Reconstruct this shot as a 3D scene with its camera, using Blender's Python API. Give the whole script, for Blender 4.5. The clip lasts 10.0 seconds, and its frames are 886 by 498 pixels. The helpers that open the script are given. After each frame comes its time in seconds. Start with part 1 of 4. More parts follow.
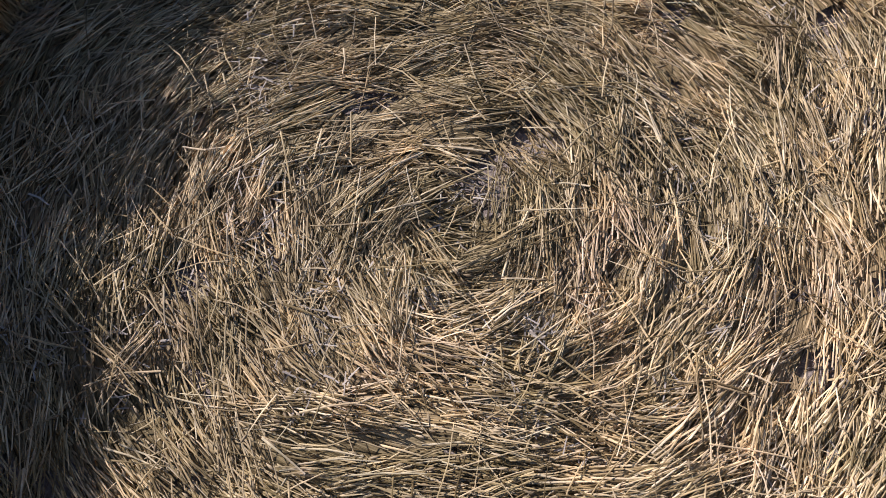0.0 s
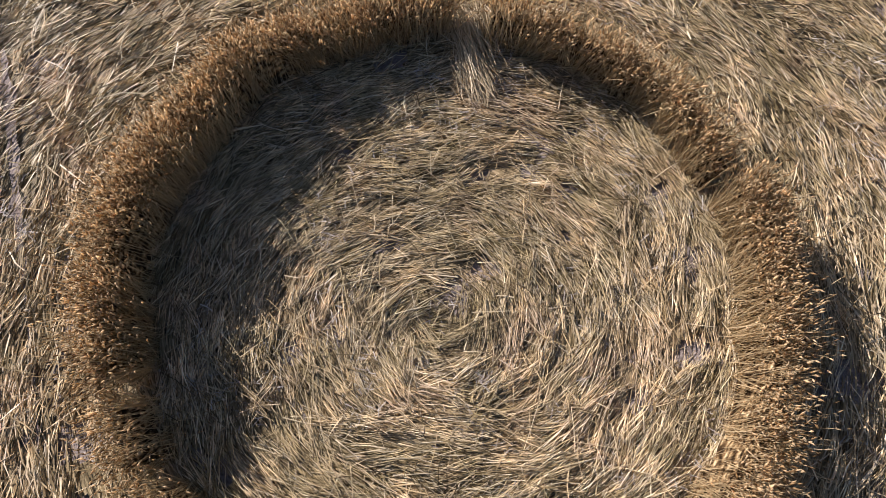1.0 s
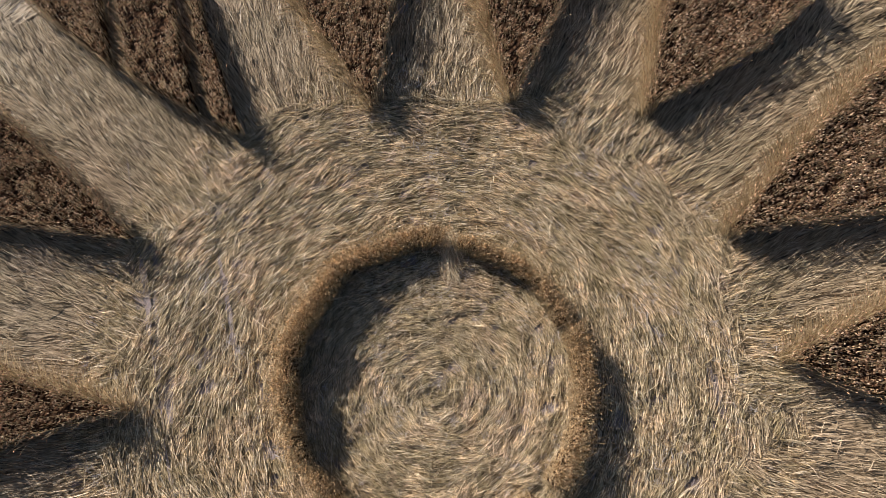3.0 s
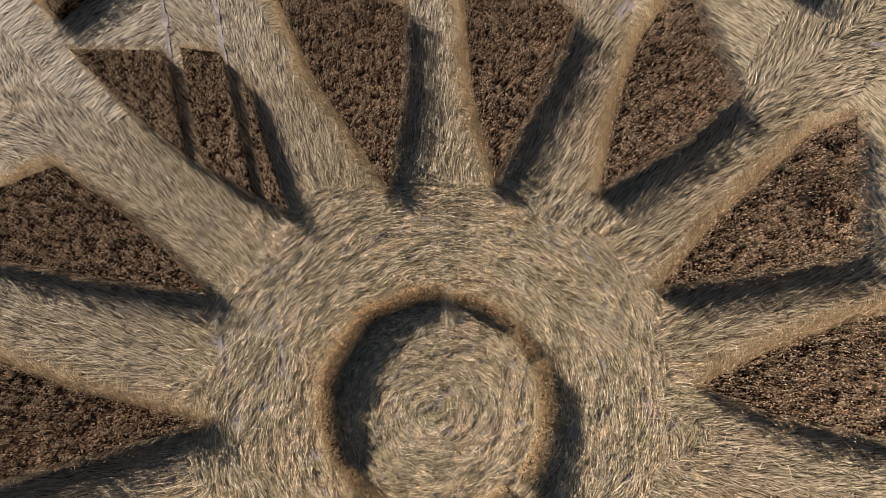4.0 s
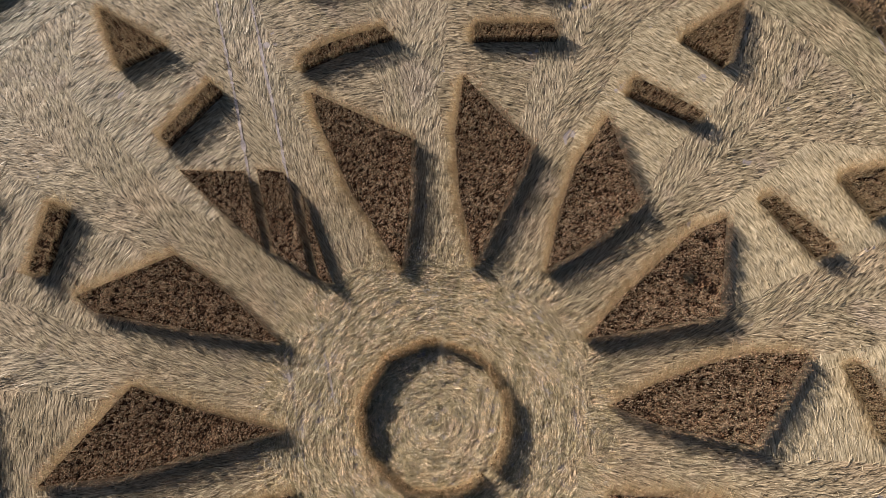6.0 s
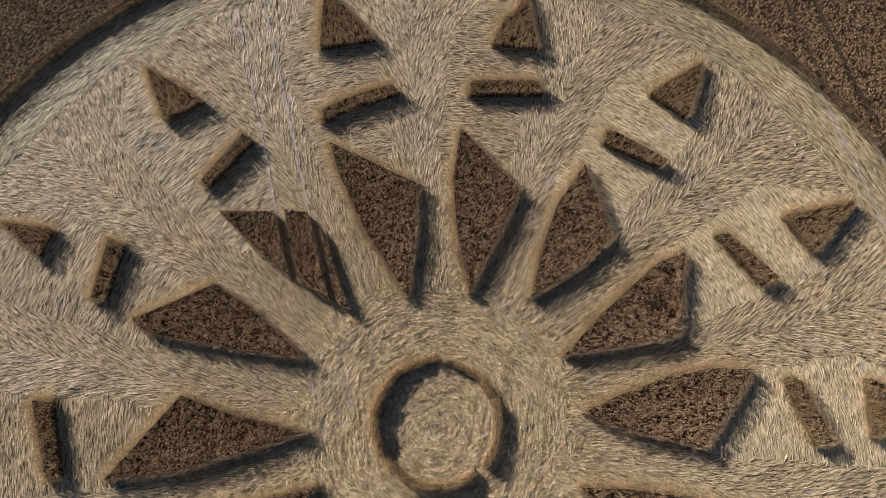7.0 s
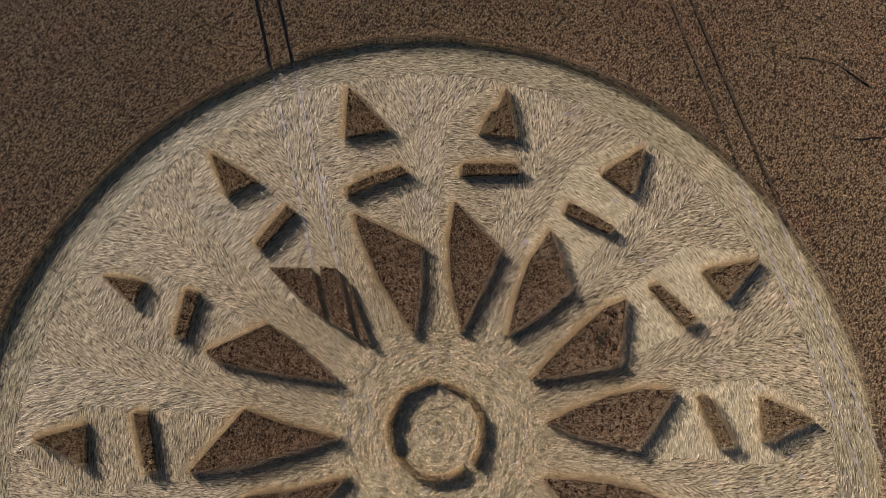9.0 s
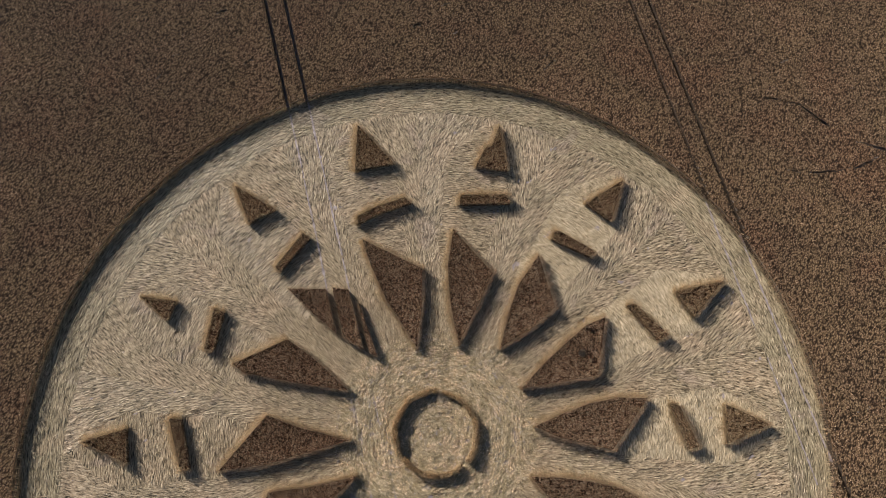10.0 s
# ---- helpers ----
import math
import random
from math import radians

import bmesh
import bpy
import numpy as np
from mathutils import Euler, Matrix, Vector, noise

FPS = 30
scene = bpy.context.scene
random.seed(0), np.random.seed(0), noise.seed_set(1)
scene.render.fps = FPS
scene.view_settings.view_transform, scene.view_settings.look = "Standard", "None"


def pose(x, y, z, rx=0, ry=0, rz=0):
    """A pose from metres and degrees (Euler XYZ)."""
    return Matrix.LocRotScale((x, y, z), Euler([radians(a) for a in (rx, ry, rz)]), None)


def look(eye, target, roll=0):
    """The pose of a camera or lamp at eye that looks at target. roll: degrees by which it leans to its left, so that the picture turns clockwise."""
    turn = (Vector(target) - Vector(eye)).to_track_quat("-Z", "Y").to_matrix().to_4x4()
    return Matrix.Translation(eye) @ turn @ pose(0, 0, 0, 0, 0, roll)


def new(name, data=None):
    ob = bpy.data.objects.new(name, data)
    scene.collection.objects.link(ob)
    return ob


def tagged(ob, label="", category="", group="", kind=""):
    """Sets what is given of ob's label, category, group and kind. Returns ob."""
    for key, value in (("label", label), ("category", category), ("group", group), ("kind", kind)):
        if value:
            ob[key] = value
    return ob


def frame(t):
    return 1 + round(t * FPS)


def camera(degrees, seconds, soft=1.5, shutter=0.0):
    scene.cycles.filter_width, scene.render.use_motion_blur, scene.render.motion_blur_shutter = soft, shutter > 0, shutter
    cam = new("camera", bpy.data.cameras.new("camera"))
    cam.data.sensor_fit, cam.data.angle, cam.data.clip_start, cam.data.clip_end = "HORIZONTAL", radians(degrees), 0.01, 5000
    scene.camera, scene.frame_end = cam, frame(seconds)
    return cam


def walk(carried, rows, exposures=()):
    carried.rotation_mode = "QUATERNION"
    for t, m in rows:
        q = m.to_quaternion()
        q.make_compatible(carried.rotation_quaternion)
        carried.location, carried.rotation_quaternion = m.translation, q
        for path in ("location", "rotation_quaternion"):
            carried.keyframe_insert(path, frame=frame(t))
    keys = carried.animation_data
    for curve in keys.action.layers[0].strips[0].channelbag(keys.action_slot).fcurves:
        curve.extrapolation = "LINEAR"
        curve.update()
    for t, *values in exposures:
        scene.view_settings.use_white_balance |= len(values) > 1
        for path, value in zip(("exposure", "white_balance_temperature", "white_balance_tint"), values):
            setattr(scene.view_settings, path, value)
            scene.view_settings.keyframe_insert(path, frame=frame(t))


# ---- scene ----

# ---- camera: a drone that climbs straight up, tilted 16 degrees off the plumb line ----
cam = camera(70, 10.0, soft=0.6)
PATH = [
    (0.0, 0.428, -1.093, 3.813, 15.963, -0.949, -0.156),
    (0.5, 0.459, -1.073, 5.350, 16.007, -0.940, -0.362),
    (1.0, 0.498, -1.048, 7.048, 16.013, -0.918, -0.478),
    (1.5, 0.536, -0.994, 8.956, 16.035, -0.946, -0.460),
    (2.0, 0.547, -0.958, 10.967, 15.986, -0.931, -0.635),
    (2.5, 0.555, -0.873, 13.076, 15.983, -0.970, -0.550),
    (3.0, 0.543, -0.731, 15.621, 16.003, -0.991, -0.594),
    (4.5, 0.472, -0.366, 23.669, 15.981, -0.964, -0.503),
    (5.0, 0.507, -0.304, 26.229, 16.010, -0.974, -0.504),
    (5.5, 0.515, -0.261, 28.834, 15.997, -0.978, -0.553),
    (7.0, 0.388, -0.093, 37.517, 16.047, -1.000, -0.430),
    (7.5, 0.406, 0.001, 40.582, 15.996, -0.948, -0.398),
    (8.0, 0.413, 0.089, 43.698, 15.969, -0.965, -0.372),
    (8.5, 0.426, 0.199, 46.894, 16.026, -0.929, -0.334),
    (9.0, 0.440, 0.329, 50.093, 16.018, -0.905, -0.347),
    (9.5, 0.463, 0.459, 53.377, 16.017, -0.859, -0.333),
    (10.0, 0.461, 0.600, 56.682, 16.025, -0.829, -0.313),
]
walk(cam, [(t, pose(x, y, z, rx, ry, rz)) for t, x, y, z, rx, ry, rz in PATH],
     exposures=[(0.0, -0.46, 6250, 16), (0.5, -0.36, 6330, 17), (1.5, -0.19, 6350, 15), (2.5, -0.27, 6400, 15), (3.2, -0.24, 6420, 14), (5.5, -0.13, 6480, 12), (8.0, -0.25, 6450, 12), (10.0, -0.16, 6300, 12)])

# ---- light: a low warm sun and a clear sky ----
SUN_ELEVATION, SUN_AZIMUTH = radians(29), radians(138)   # azimuth counted from +x towards +y
sun_way = Vector((math.cos(SUN_ELEVATION) * math.cos(SUN_AZIMUTH), math.cos(SUN_ELEVATION) * math.sin(SUN_AZIMUTH), math.sin(SUN_ELEVATION)))
world = bpy.data.worlds.new("sky")
scene.world = world
world.use_nodes = True
sky = world.node_tree.nodes.new("ShaderNodeTexSky")
sky.sky_type, sky.sun_disc = "NISHITA", False
sky.sun_elevation, sky.sun_rotation = SUN_ELEVATION, radians(90) - SUN_AZIMUTH
back = world.node_tree.nodes["Background"]
world.node_tree.links.new(sky.outputs[0], back.inputs[0])
back.inputs[1].default_value = 0.068
sun = new("sun", bpy.data.lights.new("sun", "SUN"))
sun.data.energy, sun.data.angle, sun.data.color = 7.4, radians(0.6), (1.0, 0.9, 0.78)
sun.matrix_world = look(sun_way * 100, (0, 0, 0))

# ---- materials ----
from mathutils import geometry


def ramp(nodes, stops):
    r = nodes.new("ShaderNodeValToRGB")
    e = r.color_ramp.elements
    while len(e) < len(stops):
        e.new(0.5)
    for el, (p, col) in zip(e, stops):
        el.position, el.color = p, (*col, 1)
    return r


def patches(m, stops, size):
    """Wide uneven patches in which the crop dried to another hue."""
    n, l = m.node_tree.nodes, m.node_tree.links
    base = n["Principled BSDF"].inputs["Base Color"]
    col = base.links[0].from_socket
    tex, noise, mul = n.new("ShaderNodeTexCoord"), n.new("ShaderNodeTexNoise"), n.new("ShaderNodeVectorMath")
    noise.inputs["Scale"].default_value, noise.inputs["Detail"].default_value, noise.inputs["Distortion"].default_value = size, 5, 0.6
    l.new(tex.outputs["Object"], noise.inputs["Vector"])
    r = ramp(n, stops)
    l.new(noise.outputs[0], r.inputs[0])
    mul.operation = "MULTIPLY"
    l.new(col, mul.inputs[0])
    l.new(r.outputs[0], mul.inputs[1])
    l.new(mul.outputs[0], base)
    return m


def thin(m, share):
    """Thin dry stems and husks let part of the light through."""
    n, l = m.node_tree.nodes, m.node_tree.links
    b = n["Principled BSDF"]
    tr, mix = n.new("ShaderNodeBsdfTranslucent"), n.new("ShaderNodeMixShader")
    mix.inputs[0].default_value = share
    l.new(b.inputs["Base Color"].links[0].from_socket, tr.inputs["Color"])
    l.new(b.outputs[0], mix.inputs[1])
    l.new(tr.outputs[0], mix.inputs[2])
    l.new(mix.outputs[0], n["Material Output"].inputs["Surface"])
    return m


def plant_material(name, stops, patch=0.35, patch_size=0.25, rough=0.6, fine=60.0, tuft=0.0, tuft_size=5.0):
    """Dry plant matter: each stem takes its own colour, with wide patches over it and fine fibres along it."""
    m = bpy.data.materials.new(name)
    m.use_nodes = True
    nt = m.node_tree
    n, l = nt.nodes, nt.links
    b = n["Principled BSDF"]
    geo, tex = n.new("ShaderNodeNewGeometry"), n.new("ShaderNodeTexCoord")
    big = n.new("ShaderNodeTexNoise")
    big.inputs["Scale"].default_value, big.inputs["Detail"].default_value = patch_size, 4
    small = n.new("ShaderNodeTexNoise")
    small.inputs["Scale"].default_value, small.inputs["Detail"].default_value = fine, 2
    l.new(tex.outputs["Object"], big.inputs["Vector"])
    l.new(tex.outputs["Object"], small.inputs["Vector"])
    mix = n.new("ShaderNodeMix")
    mix.inputs[0].default_value = patch
    l.new(geo.outputs["Random Per Island"], mix.inputs[2])
    spread = n.new("ShaderNodeMapRange")
    spread.inputs[1].default_value, spread.inputs[2].default_value = 0.3, 0.7
    l.new(big.outputs[0], spread.inputs[0])
    l.new(spread.outputs[0], mix.inputs[3])
    r = ramp(n, stops)
    l.new(mix.outputs[0], r.inputs[0])
    fib = n.new("ShaderNodeMapRange")
    fib.inputs[3].default_value, fib.inputs[4].default_value = 0.75, 1.25
    l.new(small.outputs[0], fib.inputs[0])
    mid = n.new("ShaderNodeTexNoise")
    mid.inputs["Scale"].default_value, mid.inputs["Detail"].default_value = tuft_size, 1
    l.new(tex.outputs["Object"], mid.inputs["Vector"])
    clump = n.new("ShaderNodeMapRange")
    clump.inputs[1].default_value, clump.inputs[2].default_value = 0.35, 0.65
    clump.inputs[3].default_value, clump.inputs[4].default_value = 1 - tuft, 1 + tuft
    l.new(mid.outputs[0], clump.inputs[0])
    both = n.new("ShaderNodeMath")
    both.operation = "MULTIPLY"
    l.new(fib.outputs[0], both.inputs[0])
    l.new(clump.outputs[0], both.inputs[1])
    mul = n.new("ShaderNodeVectorMath")
    mul.operation = "SCALE"
    l.new(r.outputs[0], mul.inputs[0])
    l.new(both.outputs[0], mul.inputs["Scale"])
    l.new(mul.outputs[0], b.inputs["Base Color"])
    b.inputs["Roughness"].default_value = rough
    b.inputs["Specular IOR Level"].default_value = 0.3
    b.inputs["Diffuse Roughness"].default_value = 0.4
    return m


def canopy_material(name, cells, stops):
    """Heads of a dense crop seen from far above: a tuft a cell, each with its own tone, and the shade between the tufts
    put into the colour.
    """
    m = bpy.data.materials.new(name)
    m.use_nodes = True
    n, l = m.node_tree.nodes, m.node_tree.links
    b = n["Principled BSDF"]
    tex, noise, vor, own = n.new("ShaderNodeTexCoord"), n.new("ShaderNodeTexNoise"), n.new("ShaderNodeTexVoronoi"), n.new("ShaderNodeMath")
    noise.inputs["Scale"].default_value, noise.inputs["Detail"].default_value = cells * 2.5, 3
    vor.inputs["Scale"].default_value = cells
    # tufts are stretched across the sunlight, as its light and shade streak them
    turn, stretch = n.new("ShaderNodeMapping"), n.new("ShaderNodeVectorMath")
    turn.inputs["Rotation"].default_value = (0, 0, radians(-55))
    stretch.operation = "MULTIPLY"
    stretch.inputs[1].default_value = (0.58, 1.1, 1)
    l.new(tex.outputs["Object"], turn.inputs[0])
    l.new(turn.outputs[0], stretch.inputs[0])
    l.new(stretch.outputs[0], noise.inputs["Vector"])
    l.new(stretch.outputs[0], vor.inputs["Vector"])
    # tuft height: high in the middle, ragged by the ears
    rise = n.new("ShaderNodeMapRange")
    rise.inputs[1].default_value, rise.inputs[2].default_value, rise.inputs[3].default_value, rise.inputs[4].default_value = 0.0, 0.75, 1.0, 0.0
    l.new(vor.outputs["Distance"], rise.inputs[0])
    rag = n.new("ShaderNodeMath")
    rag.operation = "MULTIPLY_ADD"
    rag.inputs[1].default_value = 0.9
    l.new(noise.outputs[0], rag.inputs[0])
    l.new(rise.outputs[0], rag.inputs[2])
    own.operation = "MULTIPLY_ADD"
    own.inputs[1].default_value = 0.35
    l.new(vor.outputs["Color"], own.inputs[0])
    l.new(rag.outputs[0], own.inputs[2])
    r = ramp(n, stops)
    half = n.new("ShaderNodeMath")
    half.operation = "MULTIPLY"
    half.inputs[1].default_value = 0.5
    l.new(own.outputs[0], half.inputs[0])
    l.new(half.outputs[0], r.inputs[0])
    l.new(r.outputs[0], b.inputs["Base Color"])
    bump = n.new("ShaderNodeBump")
    bump.inputs["Strength"].default_value, bump.inputs["Distance"].default_value = 1.0, 0.12
    l.new(own.outputs[0], bump.inputs["Height"])
    l.new(bump.outputs[0], b.inputs["Normal"])
    b.inputs["Roughness"].default_value, b.inputs["Specular IOR Level"].default_value, b.inputs["Diffuse Roughness"].default_value = 0.9, 0.1, 1.0
    return m


def soil_material():
    m = bpy.data.materials.new("pale_chalky_soil")
    m.use_nodes = True
    n, l = m.node_tree.nodes, m.node_tree.links
    b = n["Principled BSDF"]
    tex = n.new("ShaderNodeTexCoord")
    a, c = n.new("ShaderNodeTexNoise"), n.new("ShaderNodeTexNoise")
    a.inputs["Scale"].default_value, a.inputs["Detail"].default_value = 2.0, 6
    c.inputs["Scale"].default_value, c.inputs["Detail"].default_value = 35.0, 4
    l.new(tex.outputs["Object"], a.inputs["Vector"])
    l.new(tex.outputs["Object"], c.inputs["Vector"])
    mix = n.new("ShaderNodeMix")
    mix.inputs[0].default_value = 0.5
    l.new(a.outputs[0], mix.inputs[2])
    l.new(c.outputs[0], mix.inputs[3])
    r = ramp(n, [(0.35, (0.18, 0.15, 0.145)), (0.5, (0.32, 0.275, 0.27)), (0.65, (0.48, 0.425, 0.42))])
    l.new(mix.outputs[0], r.inputs[0])
    l.new(r.outputs[0], b.inputs["Base Color"])
    bump = n.new("ShaderNodeBump")
    bump.inputs["Strength"].default_value, bump.inputs["Distance"].default_value = 0.8, 0.03
    l.new(c.outputs[0], bump.inputs["Height"])
    l.new(bump.outputs[0], b.inputs["Normal"])
    b.inputs["Roughness"].default_value = 0.95
    return m


def pressed_material(name, stops, along, across, stain=0.12, deep=0.03):
    """A sheet of pressed straw: raised strands along the lie of the crop, shade between them painted as dark seams,
    stains over them.
    """
    m = bpy.data.materials.new(name)
    m.use_nodes = True
    n, l = m.node_tree.nodes, m.node_tree.links
    b = n["Principled BSDF"]
    uv = n.new("ShaderNodeUVMap")
    uv.uv_map = "flow"
    scale = n.new("ShaderNodeMapping")
    scale.inputs["Scale"].default_value = (along, across, 1)
    l.new(uv.outputs[0], scale.inputs[0])
    strand, fine, spot = n.new("ShaderNodeTexNoise"), n.new("ShaderNodeTexNoise"), n.new("ShaderNodeTexNoise")
    for t, sc, de, ro in ((strand, 1.0, 2, 0.6), (fine, 3.3, 1, 0.5), (spot, 0.5, 4, 0.5)):
        t.inputs["Scale"].default_value, t.inputs["Detail"].default_value, t.inputs["Roughness"].default_value = sc, de, ro
    strand.inputs["Distortion"].default_value = 0.35
    l.new(scale.outputs[0], strand.inputs["Vector"])
    l.new(scale.outputs[0], fine.inputs["Vector"])
    l.new(uv.outputs[0], spot.inputs["Vector"])
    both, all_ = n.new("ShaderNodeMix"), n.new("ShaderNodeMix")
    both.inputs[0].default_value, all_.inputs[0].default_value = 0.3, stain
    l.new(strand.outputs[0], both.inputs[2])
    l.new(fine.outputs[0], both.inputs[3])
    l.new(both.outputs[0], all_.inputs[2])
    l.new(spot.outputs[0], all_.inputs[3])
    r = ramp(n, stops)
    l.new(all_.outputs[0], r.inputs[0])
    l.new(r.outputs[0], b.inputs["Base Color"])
    bump = n.new("ShaderNodeBump")
    bump.inputs["Strength"].default_value, bump.inputs["Distance"].default_value = 1.0, deep
    l.new(both.outputs[0], bump.inputs["Height"])
    l.new(bump.outputs[0], b.inputs["Normal"])
    b.inputs["Roughness"].default_value, b.inputs["Specular IOR Level"].default_value, b.inputs["Diffuse Roughness"].default_value = 0.55, 0.3, 0.4
    return m


SOIL = soil_material()
WALKED = [(0.3, (1.02, 1.0, 1.0)), (0.41, (0.9, 0.92, 0.82)), (0.5, (1.11, 1.14, 1.12)), (0.58, (1.18, 1.15, 1.06)), (0.68, (1.13, 1.1, 1.13))]
LAID = [(0.32, (0.82, 0.81, 0.85)), (0.44, (0.79, 0.8, 0.76)), (0.54, (0.87, 0.87, 0.85)), (0.68, (0.93, 0.9, 0.88))]
STRAW = patches(plant_material("flattened_straw", [(0.1, (0.12, 0.088, 0.05)), (0.28, (0.34, 0.26, 0.15)), (0.5, (0.565, 0.447, 0.288)), (0.75, (0.75, 0.612, 0.44)), (0.95, (0.86, 0.755, 0.62))], 0.12, 0.55, 0.42, tuft=0.28, tuft_size=6.0), WALKED, 1.1)
STRAW_SPOKE = patches(plant_material("flattened_straw_bleached", [(0.1, (0.12, 0.092, 0.055)), (0.3, (0.37, 0.29, 0.19)), (0.6, (0.64, 0.515, 0.35)), (0.92, (0.88, 0.75, 0.55))], 0.12, 0.12, 0.42), LAID, 0.3)
EAR_LAID = plant_material("flattened_ears", [(0.1, (0.22, 0.175, 0.12)), (0.6, (0.44, 0.36, 0.255)), (1.0, (0.66, 0.56, 0.43))], 0.2, 0.5, 0.7, fine=150)
EAR = plant_material("ripe_ears", [(0.12, (0.2, 0.112, 0.062)), (0.42, (0.42, 0.255, 0.148)), (0.68, (0.66, 0.455, 0.295)), (0.92, (0.9, 0.73, 0.52))], 0.15, 0.1, 0.7, 120, 0.5, 9.0)
EAR_LOOSE = thin(plant_material("ripe_loose_ears", [(0.12, (0.2, 0.12, 0.062)), (0.42, (0.44, 0.29, 0.155)), (0.68, (0.66, 0.48, 0.29)), (0.92, (0.88, 0.72, 0.49))], 0.15, 0.1, 0.7, 120, 0.4, 9.0), 0.25)
EAR_RING = thin(plant_material("ripe_golden_ears", [(0.1, (0.28, 0.175, 0.085)), (0.35, (0.57, 0.405, 0.22)), (0.75, (0.9, 0.73, 0.5))], 0.12, 1.5, 0.6, 150, 0.3, 8.0), 0.45)
EAR_FIELD = plant_material("ripe_ears_of_the_field", [(0.15, (0.21, 0.13, 0.077)), (0.5, (0.37, 0.245, 0.148)), (0.88, (0.57, 0.41, 0.27))], 0.3, 0.05, 0.7, 120, 0.5, 4.0)
# the dark ends of these ramps paint the shade in gaps between tufts
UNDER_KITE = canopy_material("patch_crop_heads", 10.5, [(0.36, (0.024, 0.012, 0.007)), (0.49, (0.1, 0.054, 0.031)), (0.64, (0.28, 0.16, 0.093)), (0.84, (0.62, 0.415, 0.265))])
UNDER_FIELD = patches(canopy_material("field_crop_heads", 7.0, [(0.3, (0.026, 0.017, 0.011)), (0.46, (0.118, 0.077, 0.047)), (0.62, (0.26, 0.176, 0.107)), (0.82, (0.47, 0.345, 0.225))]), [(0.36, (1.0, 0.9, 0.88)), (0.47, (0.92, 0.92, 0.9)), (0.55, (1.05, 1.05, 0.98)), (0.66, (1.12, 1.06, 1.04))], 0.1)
PAPER = plant_material("bleached_leaves", [(0.1, (0.42, 0.38, 0.36)), (0.6, (0.62, 0.57, 0.55)), (1.0, (0.8, 0.76, 0.73))], 0.2, 1.0, 0.6)
# near-black stems: the shade inside the wheel tracks is painted into their colour
SHADED_STEM = plant_material("painted_shade_stems", [(0.1, (0.03, 0.02, 0.013)), (0.6, (0.06, 0.042, 0.028)), (1.0, (0.1, 0.07, 0.046))], 0.6, 4.0, 0.9, 40)
STEM = thin(plant_material("golden_stems", [(0.1, (0.34, 0.255, 0.145)), (0.5, (0.6, 0.475, 0.295)), (0.9, (0.78, 0.645, 0.435)), (1.0, (0.86, 0.74, 0.53))], 0.3, 0.3, 0.42), 0.4)
# dark end again: gap shade painted between the ring's tufts
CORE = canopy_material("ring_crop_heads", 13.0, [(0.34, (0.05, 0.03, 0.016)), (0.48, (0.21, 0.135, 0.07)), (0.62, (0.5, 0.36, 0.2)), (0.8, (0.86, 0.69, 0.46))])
STRAW_PALE = plant_material("flattened_straw_pale", [(0.08, (0.28, 0.22, 0.135)), (0.35, (0.54, 0.435, 0.28)), (0.65, (0.7, 0.58, 0.4)), (0.92, (0.86, 0.74, 0.55))], 0.15, 0.2, 0.4)
# the near-black first stops, here and in MAT, paint shade between strands
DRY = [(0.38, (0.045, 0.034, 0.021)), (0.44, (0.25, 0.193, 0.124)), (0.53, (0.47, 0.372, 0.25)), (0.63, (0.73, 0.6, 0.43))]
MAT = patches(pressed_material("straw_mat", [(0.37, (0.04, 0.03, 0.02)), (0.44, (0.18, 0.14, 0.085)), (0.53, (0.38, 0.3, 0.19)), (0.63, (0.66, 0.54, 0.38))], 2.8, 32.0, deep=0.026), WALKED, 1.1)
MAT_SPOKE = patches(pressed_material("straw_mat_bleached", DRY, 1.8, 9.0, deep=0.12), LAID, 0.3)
# paler copy of the mat: sunlight on the right-hand petals put into the colour
MAT_SUN_PALE = pressed_material("straw_mat_painted_sunny", [(0.38, (0.09, 0.07, 0.04)), (0.44, (0.29, 0.235, 0.145)), (0.53, (0.48, 0.395, 0.265)), (0.63, (0.72, 0.615, 0.445))], 1.9, 10.5, deep=0.08)
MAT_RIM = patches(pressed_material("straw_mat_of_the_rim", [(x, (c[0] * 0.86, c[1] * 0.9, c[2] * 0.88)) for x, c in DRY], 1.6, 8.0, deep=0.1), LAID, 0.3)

# ---- mesh helpers ----
rng = np.random.default_rng(7)
UP = np.array([0.0, 0.0, 1.0])


def unit(v):
    return v / np.maximum(np.linalg.norm(v, axis=-1, keepdims=True), 1e-9)


